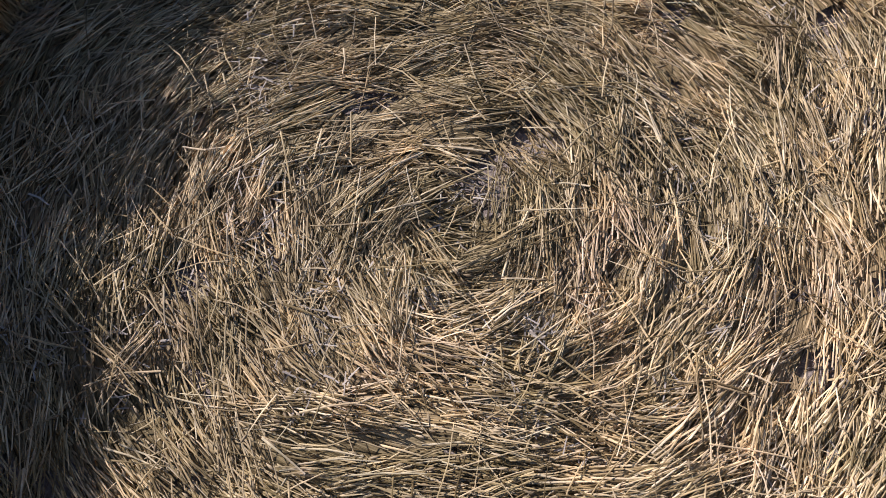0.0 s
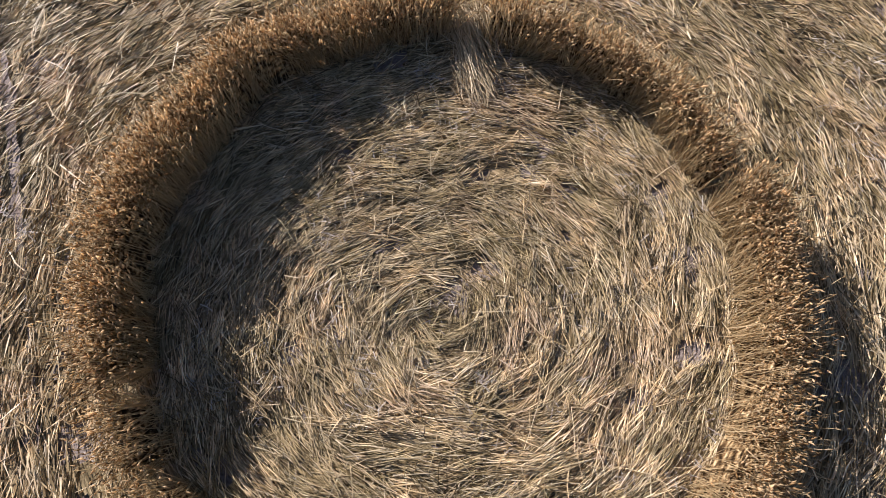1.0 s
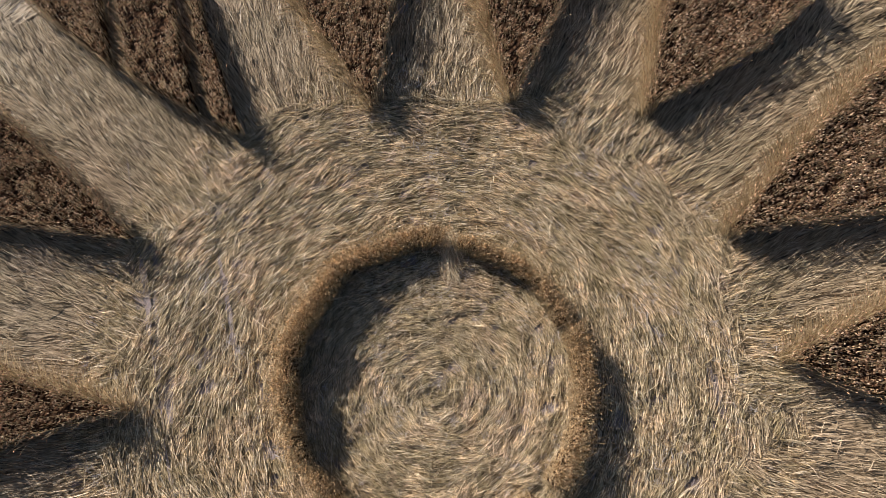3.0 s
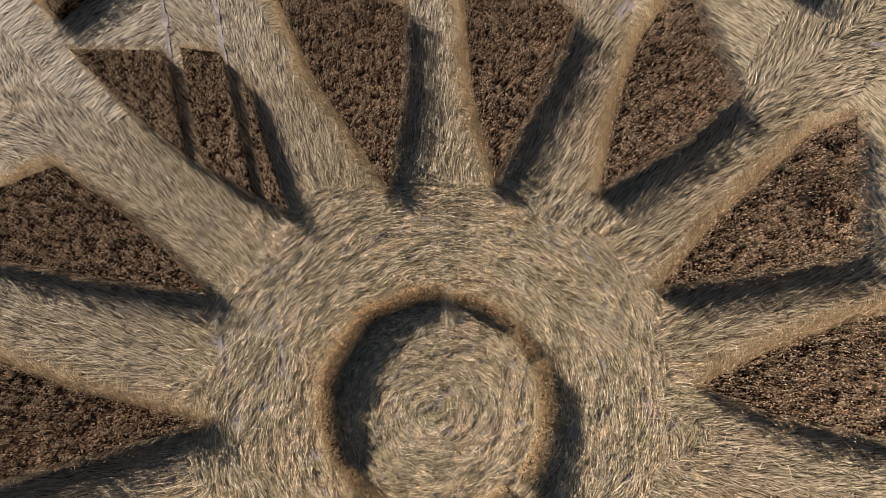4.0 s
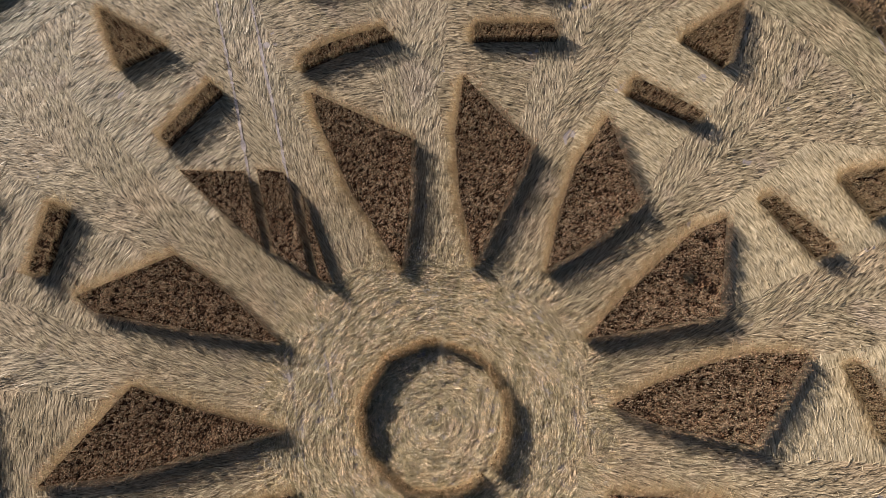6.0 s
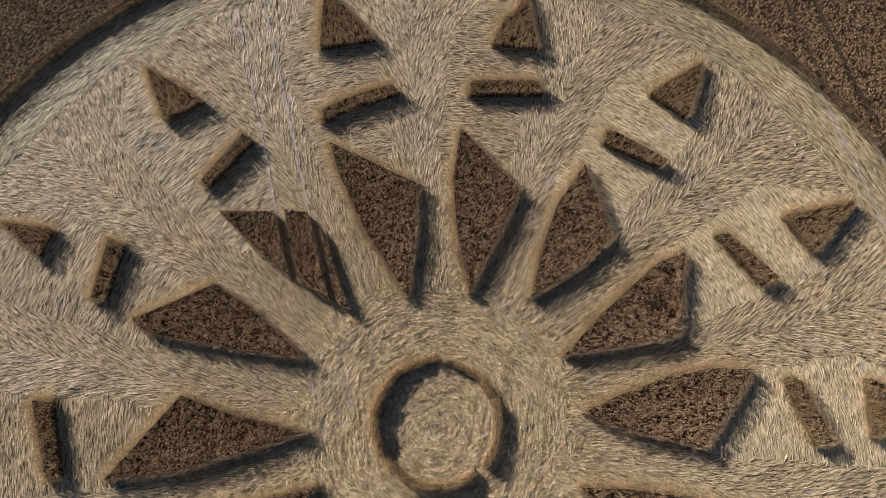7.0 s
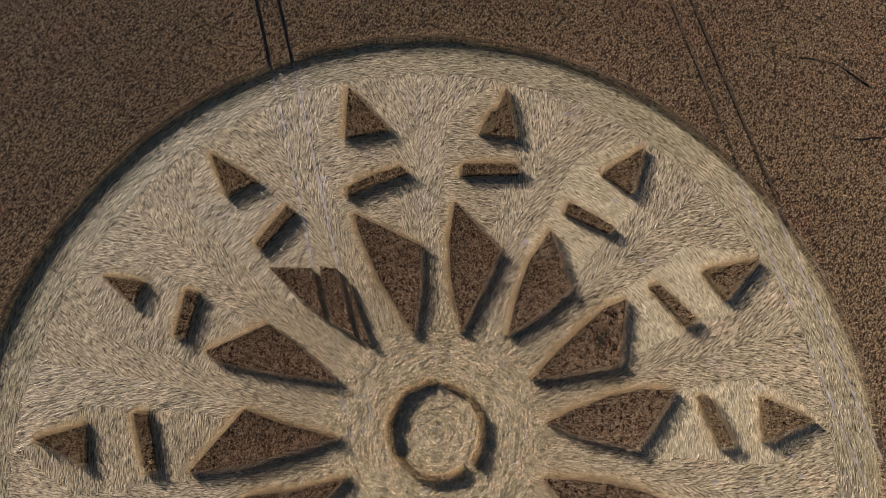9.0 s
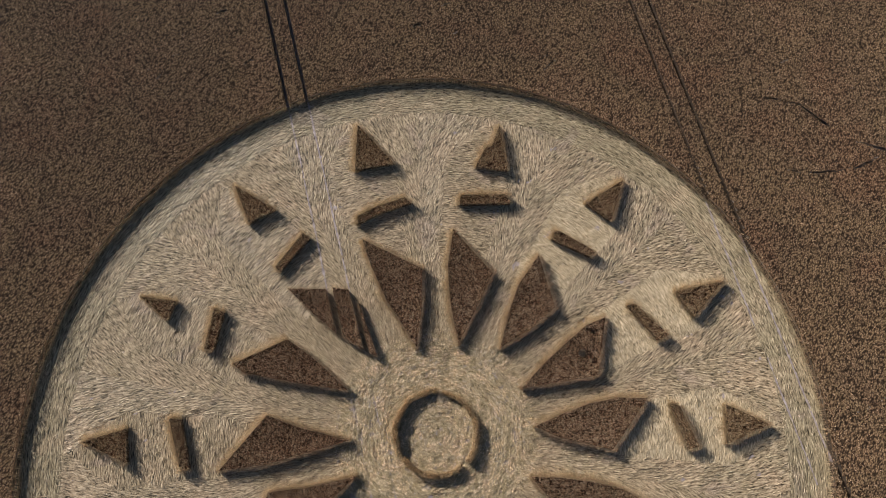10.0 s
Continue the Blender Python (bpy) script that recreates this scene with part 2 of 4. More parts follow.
def mesh_of(name, batches, mats, uv=None):
    """One mesh from batches of (vertices, faces of one size, material index); uv for each vertex or each corner."""
    vs, loops, totals, slots, off = [], [], [], [], 0
    for v, f, k in batches:
        v, f = np.asarray(v, float).reshape(-1, 3), np.asarray(f, int)
        if not len(f):
            continue
        vs.append(v)
        loops.append((f + off).ravel())
        totals.append(np.full(len(f), f.shape[1]))
        slots.append(np.full(len(f), k))
        off += len(v)
    v, lo, to, sl = np.concatenate(vs), np.concatenate(loops), np.concatenate(totals), np.concatenate(slots)
    me = bpy.data.meshes.new(name)
    me.vertices.add(len(v))
    me.vertices.foreach_set("co", v.ravel())
    me.loops.add(len(lo))
    me.loops.foreach_set("vertex_index", lo)
    me.polygons.add(len(to))
    me.polygons.foreach_set("loop_start", np.concatenate(([0], np.cumsum(to)[:-1])))
    me.polygons.foreach_set("loop_total", to)
    me.polygons.foreach_set("material_index", sl)
    for m in mats:
        me.materials.append(m)
    if uv is not None:
        layer = me.uv_layers.new(name="flow")
        uv = np.asarray(uv, float)
        layer.data.foreach_set("uv", (uv if len(uv) == len(lo) else uv[lo]).ravel())
    me.update(calc_edges=True)
    return me


def part(name, me, parent, label="", kind=""):
    ob = new(name, me)
    ob.parent = parent
    return tagged(ob, label, kind=kind)


def strips(p, d, length, width, bow=0.0, sag=0.0, steps=2, ridge=True, roll=0.5, bank=0.0, spindle=False):
    """Straws: bent strips from p along d, ridged like a half tube, or bundles that narrow towards both ends."""
    n = len(p)
    side = unit(np.cross(d, UP) + 1e-6)
    nor = np.cross(side, d)
    a = rng.uniform(-roll, roll, (n, 1)) + np.broadcast_to(bank, n)[:, None]
    side, nor = side * np.cos(a) + nor * np.sin(a), nor * np.cos(a) - side * np.sin(a)
    bow, sag = np.broadcast_to(bow, n), np.broadcast_to(sag, n)
    rows = []
    for i in range(steps + 1):
        s = i / steps
        c = p + d * (length * s)[:, None] + side * (bow * length * 4 * s * (1 - s))[:, None] + UP * (sag * s * (1 - s) * 4)[:, None]
        w = (width * ((0.4 + 0.6 * math.sin(math.pi * min(1, s + 0.1))) * (1 - 0.45 * s) if spindle else 1 - 0.35 * s) / 2)[:, None]
        rows.append(np.stack((c - side * w, c + nor * w * 0.9, c + side * w) if ridge else (c - side * w, c + side * w), 1))
    v = np.concatenate(rows, 1)
    k = 3 if ridge else 2
    f = []
    for i in range(steps):
        for j in range(k - 1):
            f.append([i * k + j, i * k + j + 1, (i + 1) * k + j + 1, (i + 1) * k + j])
    f = (np.arange(n)[:, None, None] * v.shape[1] + np.array(f)[None]).reshape(-1, 4)
    tip = rows[-1].mean(1)
    return v, f, tip


def ears(p, d, length, width, sides=4, waist=True):
    """Ears of grain: spindles with a blunt waist."""
    n = len(p)
    a1 = unit(np.cross(d, UP + 0.3 * rng.normal(size=(n, 3))))
    a2 = np.cross(a1, d)
    ang = np.arange(sides) / sides * 2 * np.pi
    ring = a1[:, None] * np.cos(ang)[None, :, None] + a2[:, None] * np.sin(ang)[None, :, None]
    rows = [(p)[:, None]]
    for s, k in (((0.2, 0.9), (0.72, 0.8)) if waist else ((0.4, 1.0),)):
        rows.append((p + d * (length * s)[:, None])[:, None] + ring * (width * k / 2)[:, None, None])
    rows.append((p + d * length[:, None])[:, None])
    v = np.concatenate(rows, 1)
    m = v.shape[1]
    tri, quad = [], []
    for j in range(sides):
        q = (j + 1) % sides
        tri.append([0, 1 + q, 1 + j])
        if waist:
            quad.append([1 + j, 1 + q, 1 + sides + q, 1 + sides + j])
        base = 1 + sides * (1 if waist else 0)
        tri.append([base + j, base + q, m - 1])
    at = np.arange(n)[:, None, None] * m
    return v, (at + np.array(tri)[None]).reshape(-1, 3), ((at + np.array(quad)[None]).reshape(-1, 4) if waist else None)


def ear_batches(e, k):
    v, t, q = e
    if q is None:
        return [(v, t, k)]
    # quads share the vertices of the triangles: split into two triangles each
    return [(v, np.concatenate((t, q[:, [0, 1, 2]], q[:, [0, 2, 3]])), k)]


def tips_only(e):
    """Ears sunk among their neighbours: without the hidden lower half."""
    v, n = e[0][:, 1:], len(e[0])
    return v, np.arange(n).repeat(3)[:, None] * 4 + np.tile(np.array([[0, 1, 3], [1, 2, 3], [2, 0, 3]]), (n, 1)), None


def inside(pts, poly):
    x, y = pts[:, 0], pts[:, 1]
    r = np.zeros(len(pts), bool)
    for (x1, y1), (x2, y2) in zip(poly, np.roll(poly, -1, 0)):
        hit = (y1 > y) != (y2 > y)
        r ^= hit & (x < (x2 - x1) * (y - y1) / (y2 - y1 + 1e-12) + x1)
    return r


def edge_far(pts, poly):
    """Distance to the outline of a polygon, and the outward way at its nearest point."""
    best, way = np.full(len(pts), 1e9), np.zeros((len(pts), 2))
    c = poly.mean(0)
    for a, b in zip(poly, np.roll(poly, -1, 0)):
        e = b - a
        s = np.clip(((pts - a) @ e) / (e @ e), 0, 1)
        d = np.linalg.norm(pts - (a + s[:, None] * e), axis=1)
        nrm = np.array([e[1], -e[0]]) / np.linalg.norm(e)
        if nrm @ ((a + b) / 2 - c) < 0:
            nrm = -nrm
        way[d < best] = nrm
        best = np.minimum(best, d)
    return best, way


def scatter(poly, per_m2):
    lo, hi = poly.min(0), poly.max(0)
    n = int(per_m2 * np.prod(hi - lo))
    p = lo + rng.random((n, 2)) * (hi - lo)
    return p[inside(p, poly)]


def waves(p, scale, seed=0):
    """Smooth pseudo-noise in the plane, about -1 to 1."""
    r = np.random.default_rng(seed)
    out = np.zeros(len(p))
    for i in range(6):
        k = r.normal(size=2) * scale * (0.5 + 0.4 * i)
        out += np.sin(p @ k + r.uniform(0, 6.3)) / 3.2
    return out


CROP = 0.88          # height of the standing crop
RING_C = np.array([0.65, 0.42])
SWIRL_C = np.array([0.55, 0.1])
FIELD_R = 34.05


def standing(p, height, lean, stem_from, stem_w, ear_l, ear_w, waist, fine, bow=(0.0, 0.0)):
    """Stalks with ears on points p (N, 2); lean is the sideways shift of the top."""
    n = len(p)
    base = np.c_[p, np.zeros(n)]
    top = np.c_[p + lean, height]
    d = unit(top - base)
    st = base + (top - base) * stem_from
    ln = np.linalg.norm(top - st, axis=1)
    v, f, tip = strips(st, d, ln, np.full(n, stem_w) * rng.uniform(0.7, 1.3, n), rng.normal(0, 0.02, n), 0, 2 if fine else 1, fine, 1.5)
    nod = unit(np.c_[lean * 1.5 + np.array(bow) + rng.normal(0, 0.22, (n, 2)), rng.uniform(0.25, 0.8, n)])
    e = ears(tip, nod, ear_l * rng.uniform(0.75, 1.25, n), ear_w * rng.uniform(0.8, 1.2, n), 4 if waist else 3, waist)
    return v, f, e


OUTLINES = []        # of the standing patches
STALKS = []


def lone_stalks():
    """Eight stalks with ears that nod outwards, shared by all that stand alone."""
    while len(STALKS) < 8:
        v, f, e = standing(np.zeros((1, 2)), rng.uniform(0.62, 0.9, 1), np.array([[rng.uniform(0.08, 0.4), rng.normal(0, 0.08)]]), 0.0, 0.012, 0.11, 0.026, True, True)
        STALKS.append(mesh_of("stalk", [(v, f, 0)] + ear_batches(e, 1), [STEM, EAR]))
    return STALKS


def wheat_block(name, label, category, group, corners, holes=(), slumped=True):
    """A patch of standing wheat: a body with shade painted between its tufts, exposed stalks round its edge and ears
    over all.
    """
    poly = np.array(corners, float)
    OUTLINES.append(poly)
    c = poly.mean(0)
    top = tagged(new(name), label, category, group)
    top.location = (*c, 0)
    q = poly - c
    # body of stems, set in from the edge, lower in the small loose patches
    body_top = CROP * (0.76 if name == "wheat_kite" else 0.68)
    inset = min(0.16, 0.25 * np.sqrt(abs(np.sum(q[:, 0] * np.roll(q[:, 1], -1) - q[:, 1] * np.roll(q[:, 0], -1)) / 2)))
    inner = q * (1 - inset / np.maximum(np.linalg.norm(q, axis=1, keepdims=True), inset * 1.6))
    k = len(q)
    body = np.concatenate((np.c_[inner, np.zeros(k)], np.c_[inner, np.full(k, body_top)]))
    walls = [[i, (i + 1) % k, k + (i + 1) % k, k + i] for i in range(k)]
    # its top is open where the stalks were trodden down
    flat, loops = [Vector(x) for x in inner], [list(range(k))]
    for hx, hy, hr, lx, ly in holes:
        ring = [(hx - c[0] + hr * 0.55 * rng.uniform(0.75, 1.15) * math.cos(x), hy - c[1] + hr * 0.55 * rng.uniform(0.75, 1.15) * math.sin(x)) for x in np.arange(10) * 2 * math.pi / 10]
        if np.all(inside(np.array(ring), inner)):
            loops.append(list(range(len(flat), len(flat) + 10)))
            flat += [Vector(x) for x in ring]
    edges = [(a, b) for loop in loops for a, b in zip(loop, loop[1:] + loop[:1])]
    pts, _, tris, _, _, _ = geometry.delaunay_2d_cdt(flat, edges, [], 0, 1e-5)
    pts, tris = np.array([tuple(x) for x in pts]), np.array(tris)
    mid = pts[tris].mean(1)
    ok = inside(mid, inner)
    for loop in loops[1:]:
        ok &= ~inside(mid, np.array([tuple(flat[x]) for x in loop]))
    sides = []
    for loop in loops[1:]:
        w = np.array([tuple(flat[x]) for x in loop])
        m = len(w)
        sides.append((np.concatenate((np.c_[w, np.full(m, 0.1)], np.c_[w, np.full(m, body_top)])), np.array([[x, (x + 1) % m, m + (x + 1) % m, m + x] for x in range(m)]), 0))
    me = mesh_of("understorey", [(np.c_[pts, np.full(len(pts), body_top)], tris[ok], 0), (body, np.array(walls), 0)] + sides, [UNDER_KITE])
    bm = bmesh.new()
    bm.from_mesh(me)
    bmesh.ops.remove_doubles(bm, verts=bm.verts[:], dist=1e-4)
    bm.to_mesh(me)
    bm.free()
    part("understorey", me, top, "dense wheat body with gap shade painted between tufts")
    # ears over all
    tuft = scatter(q, 62)
    p = np.repeat(tuft, 5, 0) + rng.normal(0, 0.026, (5 * len(tuft), 2))
    far, way = edge_far(p, q)
    keep = np.ones(len(p), bool) if slumped else far > 0.07
    extra = np.zeros(len(p))
    side = np.zeros((len(p), 2))
    for hx, hy, hr, lx, ly in holes:
        dd = np.hypot(p[:, 0] + c[0] - hx, p[:, 1] + c[1] - hy)
        keep &= (dd > hr * 0.55) | (rng.random(len(p)) < 0.08)
        near = np.clip(1.6 - dd / hr, 0, 1)
        extra -= near * 0.24
        side += near[:, None] * np.array([[lx, ly]])
    p, far, way, extra, side = p[keep], far[keep], way[keep], extra[keep], side[keep]
    h = CROP + extra + rng.normal(0, 0.05, len(p)) + 0.04 * waves(p + c, 2.0, 3) + 0.05 * waves(p + c, 11.0, 4)
    lean = rng.normal(0, 0.045, (len(p), 2)) + np.array([0.04, -0.02]) + side + way * (np.clip(0.35 - far, 0, 1) * (0.35 if slumped else 0))[:, None]
    v, f, e = standing(p, np.maximum(h, 0.2), lean, 0.66, 0.010, 0.12, 0.04, False, False, (0.3, -0.16))
    part("canopy", mesh_of("canopy", [(v, f, 0)] + ear_batches(tips_only(e), 1), [STEM, EAR if name == "wheat_kite" else EAR_LOOSE]), top, "ripe brown ears of wheat", "stuff")
    # exposed stalks along the edge
    vs = []
    for a, b in zip(q, np.roll(q, -1, 0)):
        m = max(4, int(np.linalg.norm(b - a) * 38))
        s = rng.random((m, 1))
        nrm = np.array([(b - a)[1], -(b - a)[0]]) / np.linalg.norm(b - a)
        if nrm @ ((a + b) / 2) < 0:
            nrm = -nrm
        pp = a + (b - a) * s + nrm * rng.uniform(-0.2, 0.0, (m, 1)) + rng.normal(0, 0.03, (m, 2))
        vs.append(np.c_[pp, np.repeat(nrm[None], m, 0), np.full(m, 0.05 if slumped else 0.02)])
        # on the sun-facing side added stalks slump outwards, a bright rim of stems
        slump = float(nrm @ np.array([-0.8, 0.6]))
        if slump > 0.1 and slumped:
            m = max(4, int(np.linalg.norm(b - a) * 380 * min(1, slump * 1.6)))
            pp = a + (b - a) * rng.random((m, 1)) + nrm * rng.uniform(-0.34, 0.06, (m, 1)) + rng.normal(0, 0.03, (m, 2))
            vs.append(np.c_[pp, np.repeat(nrm[None], m, 0), np.full(m, 0.16)])
    vs = np.concatenate(vs)
    p, way = vs[:, :2], vs[:, 2:4]
    out = vs[:, 4] * rng.gamma(2.0, 1.0, len(p)) * (1 + 0.4 * waves(p + c, 2.0, 8))
    lean = way * np.clip(out, 0, 0.68)[:, None] + rng.normal(0, 0.06, (len(p), 2))
    high = np.sqrt(np.maximum(CROP ** 2 - out ** 2 * 0.8, 0.08)) * rng.uniform(0.75, 1.03, len(p))
    v, f, e = standing(p, high, lean, 0.0, 0.012, 0.105, 0.027, False, False)
    bald = (vs[:, 4] > 0.1) & (rng.random(len(p)) < 0.85)
    e = (e[0], e[1].reshape(len(p), -1, 3)[~bald].reshape(-1, 3), None)
    part("fringe", mesh_of("fringe", [(v, f, 0)] + ear_batches(e, 1), [STEM, EAR]), top, "exposed golden stalks along the cut edge", "stuff")
    # some stalks stand or hang out alone
    for a, b in zip(q, np.roll(q, -1, 0)):
        nrm = np.array([(b - a)[1], -(b - a)[0]]) / np.linalg.norm(b - a)
        if nrm @ ((a + b) / 2) < 0:
            nrm = -nrm
        for i in range(max(1, int(np.linalg.norm(b - a) * 1.3))):
            x = a + (b - a) * rng.random() + nrm * rng.uniform(-0.06, 0.04)
            ob = part("stalk", lone_stalks()[int(rng.integers(8))], top)
            ob.matrix_basis = Matrix.Translation((*x, 0)) @ Matrix.Rotation(math.atan2(nrm[1], nrm[0]) + rng.normal(0, 0.5), 4, "Z")
    return top


# ---- ground ----
def ground():
    n = 96
    ang = np.arange(n) / n * 2 * np.pi
    rads = [6, 14, 24, 34, 48, 80, 200, 600, 2500]
    v, f = [[0, 0, 0]], []
    for r in rads:
        v += [[r * math.cos(a), r * math.sin(a), 0] for a in ang]
    tri = [[0, 1 + i, 1 + (i + 1) % n] for i in range(n)]
    for k in range(len(rads) - 1):
        f += [[1 + k * n + i, 1 + (k + 1) * n + i, 1 + (k + 1) * n + (i + 1) % n, 1 + k * n + (i + 1) % n] for i in range(n)]
    v = np.array(v)
    f = np.concatenate((np.array(f)[:, [0, 1, 2]], np.array(f)[:, [0, 2, 3]], np.array(tri)))
    tagged(new("ground", mesh_of("ground", [(v, f, 0)], [SOIL])), "pale chalky farm soil under the crop", "ground", kind="structure")


ground()

# ---- the petals of the pattern: kite, bar and arrowhead of standing wheat ----
wheat_block("wheat_kite", "kite-shaped patch of standing ripe wheat among flattened straw", "wheat patch", "wheat kites of the star",
            [(-17.59, -2.57), (-13.85, 2.07), (-10.81, 0.99), (-6.54, -0.14), (-9.84, -1.12), (-13.92, -2.20)])
wheat_block("wheat_kite", "kite-shaped patch of standing ripe wheat among flattened straw", "wheat patch", "wheat kites of the star",
            [(-17.24, 6.32), (-12.46, 8.56), (-10.38, 7.21), (-8.72, 5.75), (-6.83, 3.95), (-11.11, 4.48), (-16.24, 5.54)])
wheat_block("wheat_kite", "kite-shaped patch of standing ripe wheat among flattened straw", "wheat patch", "wheat kites of the star",
            [(-6.14, 17.74), (-0.42, 14.93), (-0.46, 11.19), (-0.96, 7.56), (-3.86, 11.84), (-5.53, 15.71)])
wheat_block("wheat_kite", "kite-shaped patch of standing ripe wheat among flattened straw", "wheat patch", "wheat kites of the star",
            [(2.30, 18.77), (6.04, 14.46), (4.96, 12.06), (2.67, 7.81), (1.87, 11.77), (1.71, 15.40)], holes=[(3.9, 11.9, 0.2, 0.0, 0.0)])
wheat_block("wheat_kite", "kite-shaped patch of standing ripe wheat among flattened straw", "wheat patch", "wheat kites of the star",
            [(10.21, 16.28), (11.59, 11.22), (9.51, 9.31), (6.33, 7.53), (7.05, 10.59), (8.21, 13.54)])
wheat_block("wheat_kite", "kite-shaped patch of standing ripe wheat among flattened straw", "wheat patch", "wheat kites of the star",
            [(15.99, 10.42), (15.44, 7.21), (14.95, 5.08), (11.65, 4.51), (8.03, 4.02), (10.01, 6.16), (12.05, 8.04), (14.13, 9.71)], holes=[(13.65, 7.15, 0.72, 0.3, -0.12), (14.35, 6.5, 0.36, 0.35, -0.05), (14.65, 9.0, 0.34, 0.25, -0.2), (15.3, 7.8, 0.26, 0.3, 0.0), (15.0, 6.0, 0.26, 0.3, 0.05)])
wheat_block("wheat_kite", "kite-shaped patch of standing ripe wheat among flattened straw", "wheat patch", "wheat kites of the star",
            [(9.01, 0.88), (11.36, 1.95), (14.00, 2.92), (16.62, 3.40), (19.16, 3.26), (17.16, 0.57), (15.76, -1.18), (11.13, -0.08)])
wheat_block("wheat_kite", "broad wedge of standing wheat beside a wheel track", "wheat patch", "wheat strips cut by the wheel tracks",
            [(-12.80, 13.09), (-9.2, 13.09), (-8.05, 8.82), (-10.46, 10.65)], slumped=False)
wheat_block("wheat_kite", "strip of standing wheat between two wheel tracks", "wheat patch", "wheat strips cut by the wheel tracks",
            [(-8.74, 13.21), (-7.22, 13.03), (-6.55, 10.92), (-5.62, 7.37), (-7.5, 8.41)], slumped=False)
wheat_block("wheat_kite", "thin sliver of standing wheat beside a wheel track", "wheat patch", "wheat strips cut by the wheel tracks",
            [(-6.29, 11.88), (-4.43, 6.85), (-5.11, 7.04), (-5.84, 9.50)], slumped=False)
wheat_block("wheat_kite", "kite-shaped patch of standing ripe wheat among flattened straw", "wheat patch", "wheat kites of the star",
            [(8.50, -3.11), (11.08, -3.17), (13.88, -3.44), (16.45, -4.14), (18.68, -5.37), (15.71, -6.93), (13.69, -7.90), (9.99, -4.90)])
wheat_block("wheat_kite", "kite-shaped patch of standing ripe wheat among flattened straw", "wheat patch", "wheat kites of the star",
            [(-14.74, -9.94), (-13.38, -4.14), (-10.17, -3.80), (-5.83, -2.96), (-8.38, -5.28), (-11.59, -8.02)])
wheat_block("wheat_bar", "narrow bar of standing ripe wheat with golden stems", "wheat patch", "wheat bars of the star",
            [(-22.15, 1.87), (-21.08, 1.78), (-19.86, -2.55), (-20.63, -2.62)])
wheat_block("wheat_bar", "narrow bar of standing ripe wheat with golden stems", "wheat patch", "wheat bars of the star",
            [(-19.15, 11.41), (-18.17, 10.99), (-18.90, 7.37), (-19.74, 7.46)])
wheat_block("wheat_bar", "narrow bar of standing ripe wheat with golden stems", "wheat patch", "wheat bars of the star",
            [(-14.07, 14.95), (-11.55, 18.45), (-10.87, 17.86), (-13.58, 14.48)])
wheat_block("wheat_bar", "narrow bar of standing ripe wheat with golden stems", "wheat patch", "wheat bars of the star",
            [(-6.77, 19.95), (-4.77, 21.07), (-2.08, 21.89), (-1.50, 21.28), (-4.05, 20.31), (-6.69, 19.15)])
wheat_block("wheat_bar", "narrow bar of standing ripe wheat with golden stems", "wheat patch", "wheat bars of the star",
            [(2.93, 22.10), (7.62, 22.11), (7.92, 21.18), (2.82, 21.07)])
wheat_block("wheat_bar", "narrow bar of standing ripe wheat with golden stems", "wheat patch", "wheat bars of the star",
            [(11.63, 18.45), (12.20, 18.55), (15.66, 16.37), (15.06, 15.88), (11.44, 17.65)])
wheat_block("wheat_bar", "narrow bar of standing ripe wheat with golden stems", "wheat patch", "wheat bars of the star",
            [(17.90, 11.50), (18.65, 11.68), (21.67, 8.60), (20.63, 8.11)])
wheat_block("wheat_bar", "narrow bar of standing ripe wheat with golden stems", "wheat patch", "wheat bars of the star",
            [(20.90, 2.89), (21.75, 2.71), (23.23, -0.93), (22.30, -1.17)])
wheat_block("wheat_arrowhead", "small arrowhead-shaped patch of standing ripe wheat", "wheat patch", "wheat arrowheads of the star",
            [(-29.28, -0.12), (-25.59, 0.99), (-25.06, -2.01)])
wheat_block("wheat_arrowhead", "small arrowhead-shaped patch of standing ripe wheat", "wheat patch", "wheat arrowheads of the star",
            [(-25.95, 12.39), (-22.55, 11.92), (-23.20, 10.05)])
wheat_block("wheat_arrowhead", "small arrowhead-shaped patch of standing ripe wheat", "wheat patch", "wheat arrowheads of the star",
            [(-18.40, 23.12), (-14.17, 20.61), (-16.72, 19.20)])
wheat_block("wheat_arrowhead", "small arrowhead-shaped patch of standing ripe wheat", "wheat patch", "wheat arrowheads of the star",
            [(-6.96, 29.48), (-3.19, 25.25), (-7.12, 24.50)])
wheat_block("wheat_arrowhead", "small arrowhead-shaped patch of standing ripe wheat", "wheat patch", "wheat arrowheads of the star",
            [(7.01, 29.42), (7.71, 24.47), (4.47, 24.94), (5.40, 27.10), (6.09, 27.21)], holes=[(5.6, 27.15, 0.4, -0.2, 0.1)])
wheat_block("wheat_arrowhead", "small arrowhead-shaped patch of standing ripe wheat", "wheat patch", "wheat arrowheads of the star",
            [(18.74, 23.69), (17.23, 19.30), (14.76, 21.24)])
wheat_block("wheat_arrowhead", "small arrowhead-shaped patch of standing ripe wheat", "wheat patch", "wheat arrowheads of the star",
            [(27.15, 13.69), (24.01, 10.28), (22.40, 12.75)])
wheat_block("wheat_arrowhead", "small arrowhead-shaped patch of standing ripe wheat", "wheat patch", "wheat arrowheads of the star",
            [(25.78, 2.78), (29.63, 0.96), (25.62, -0.66)])

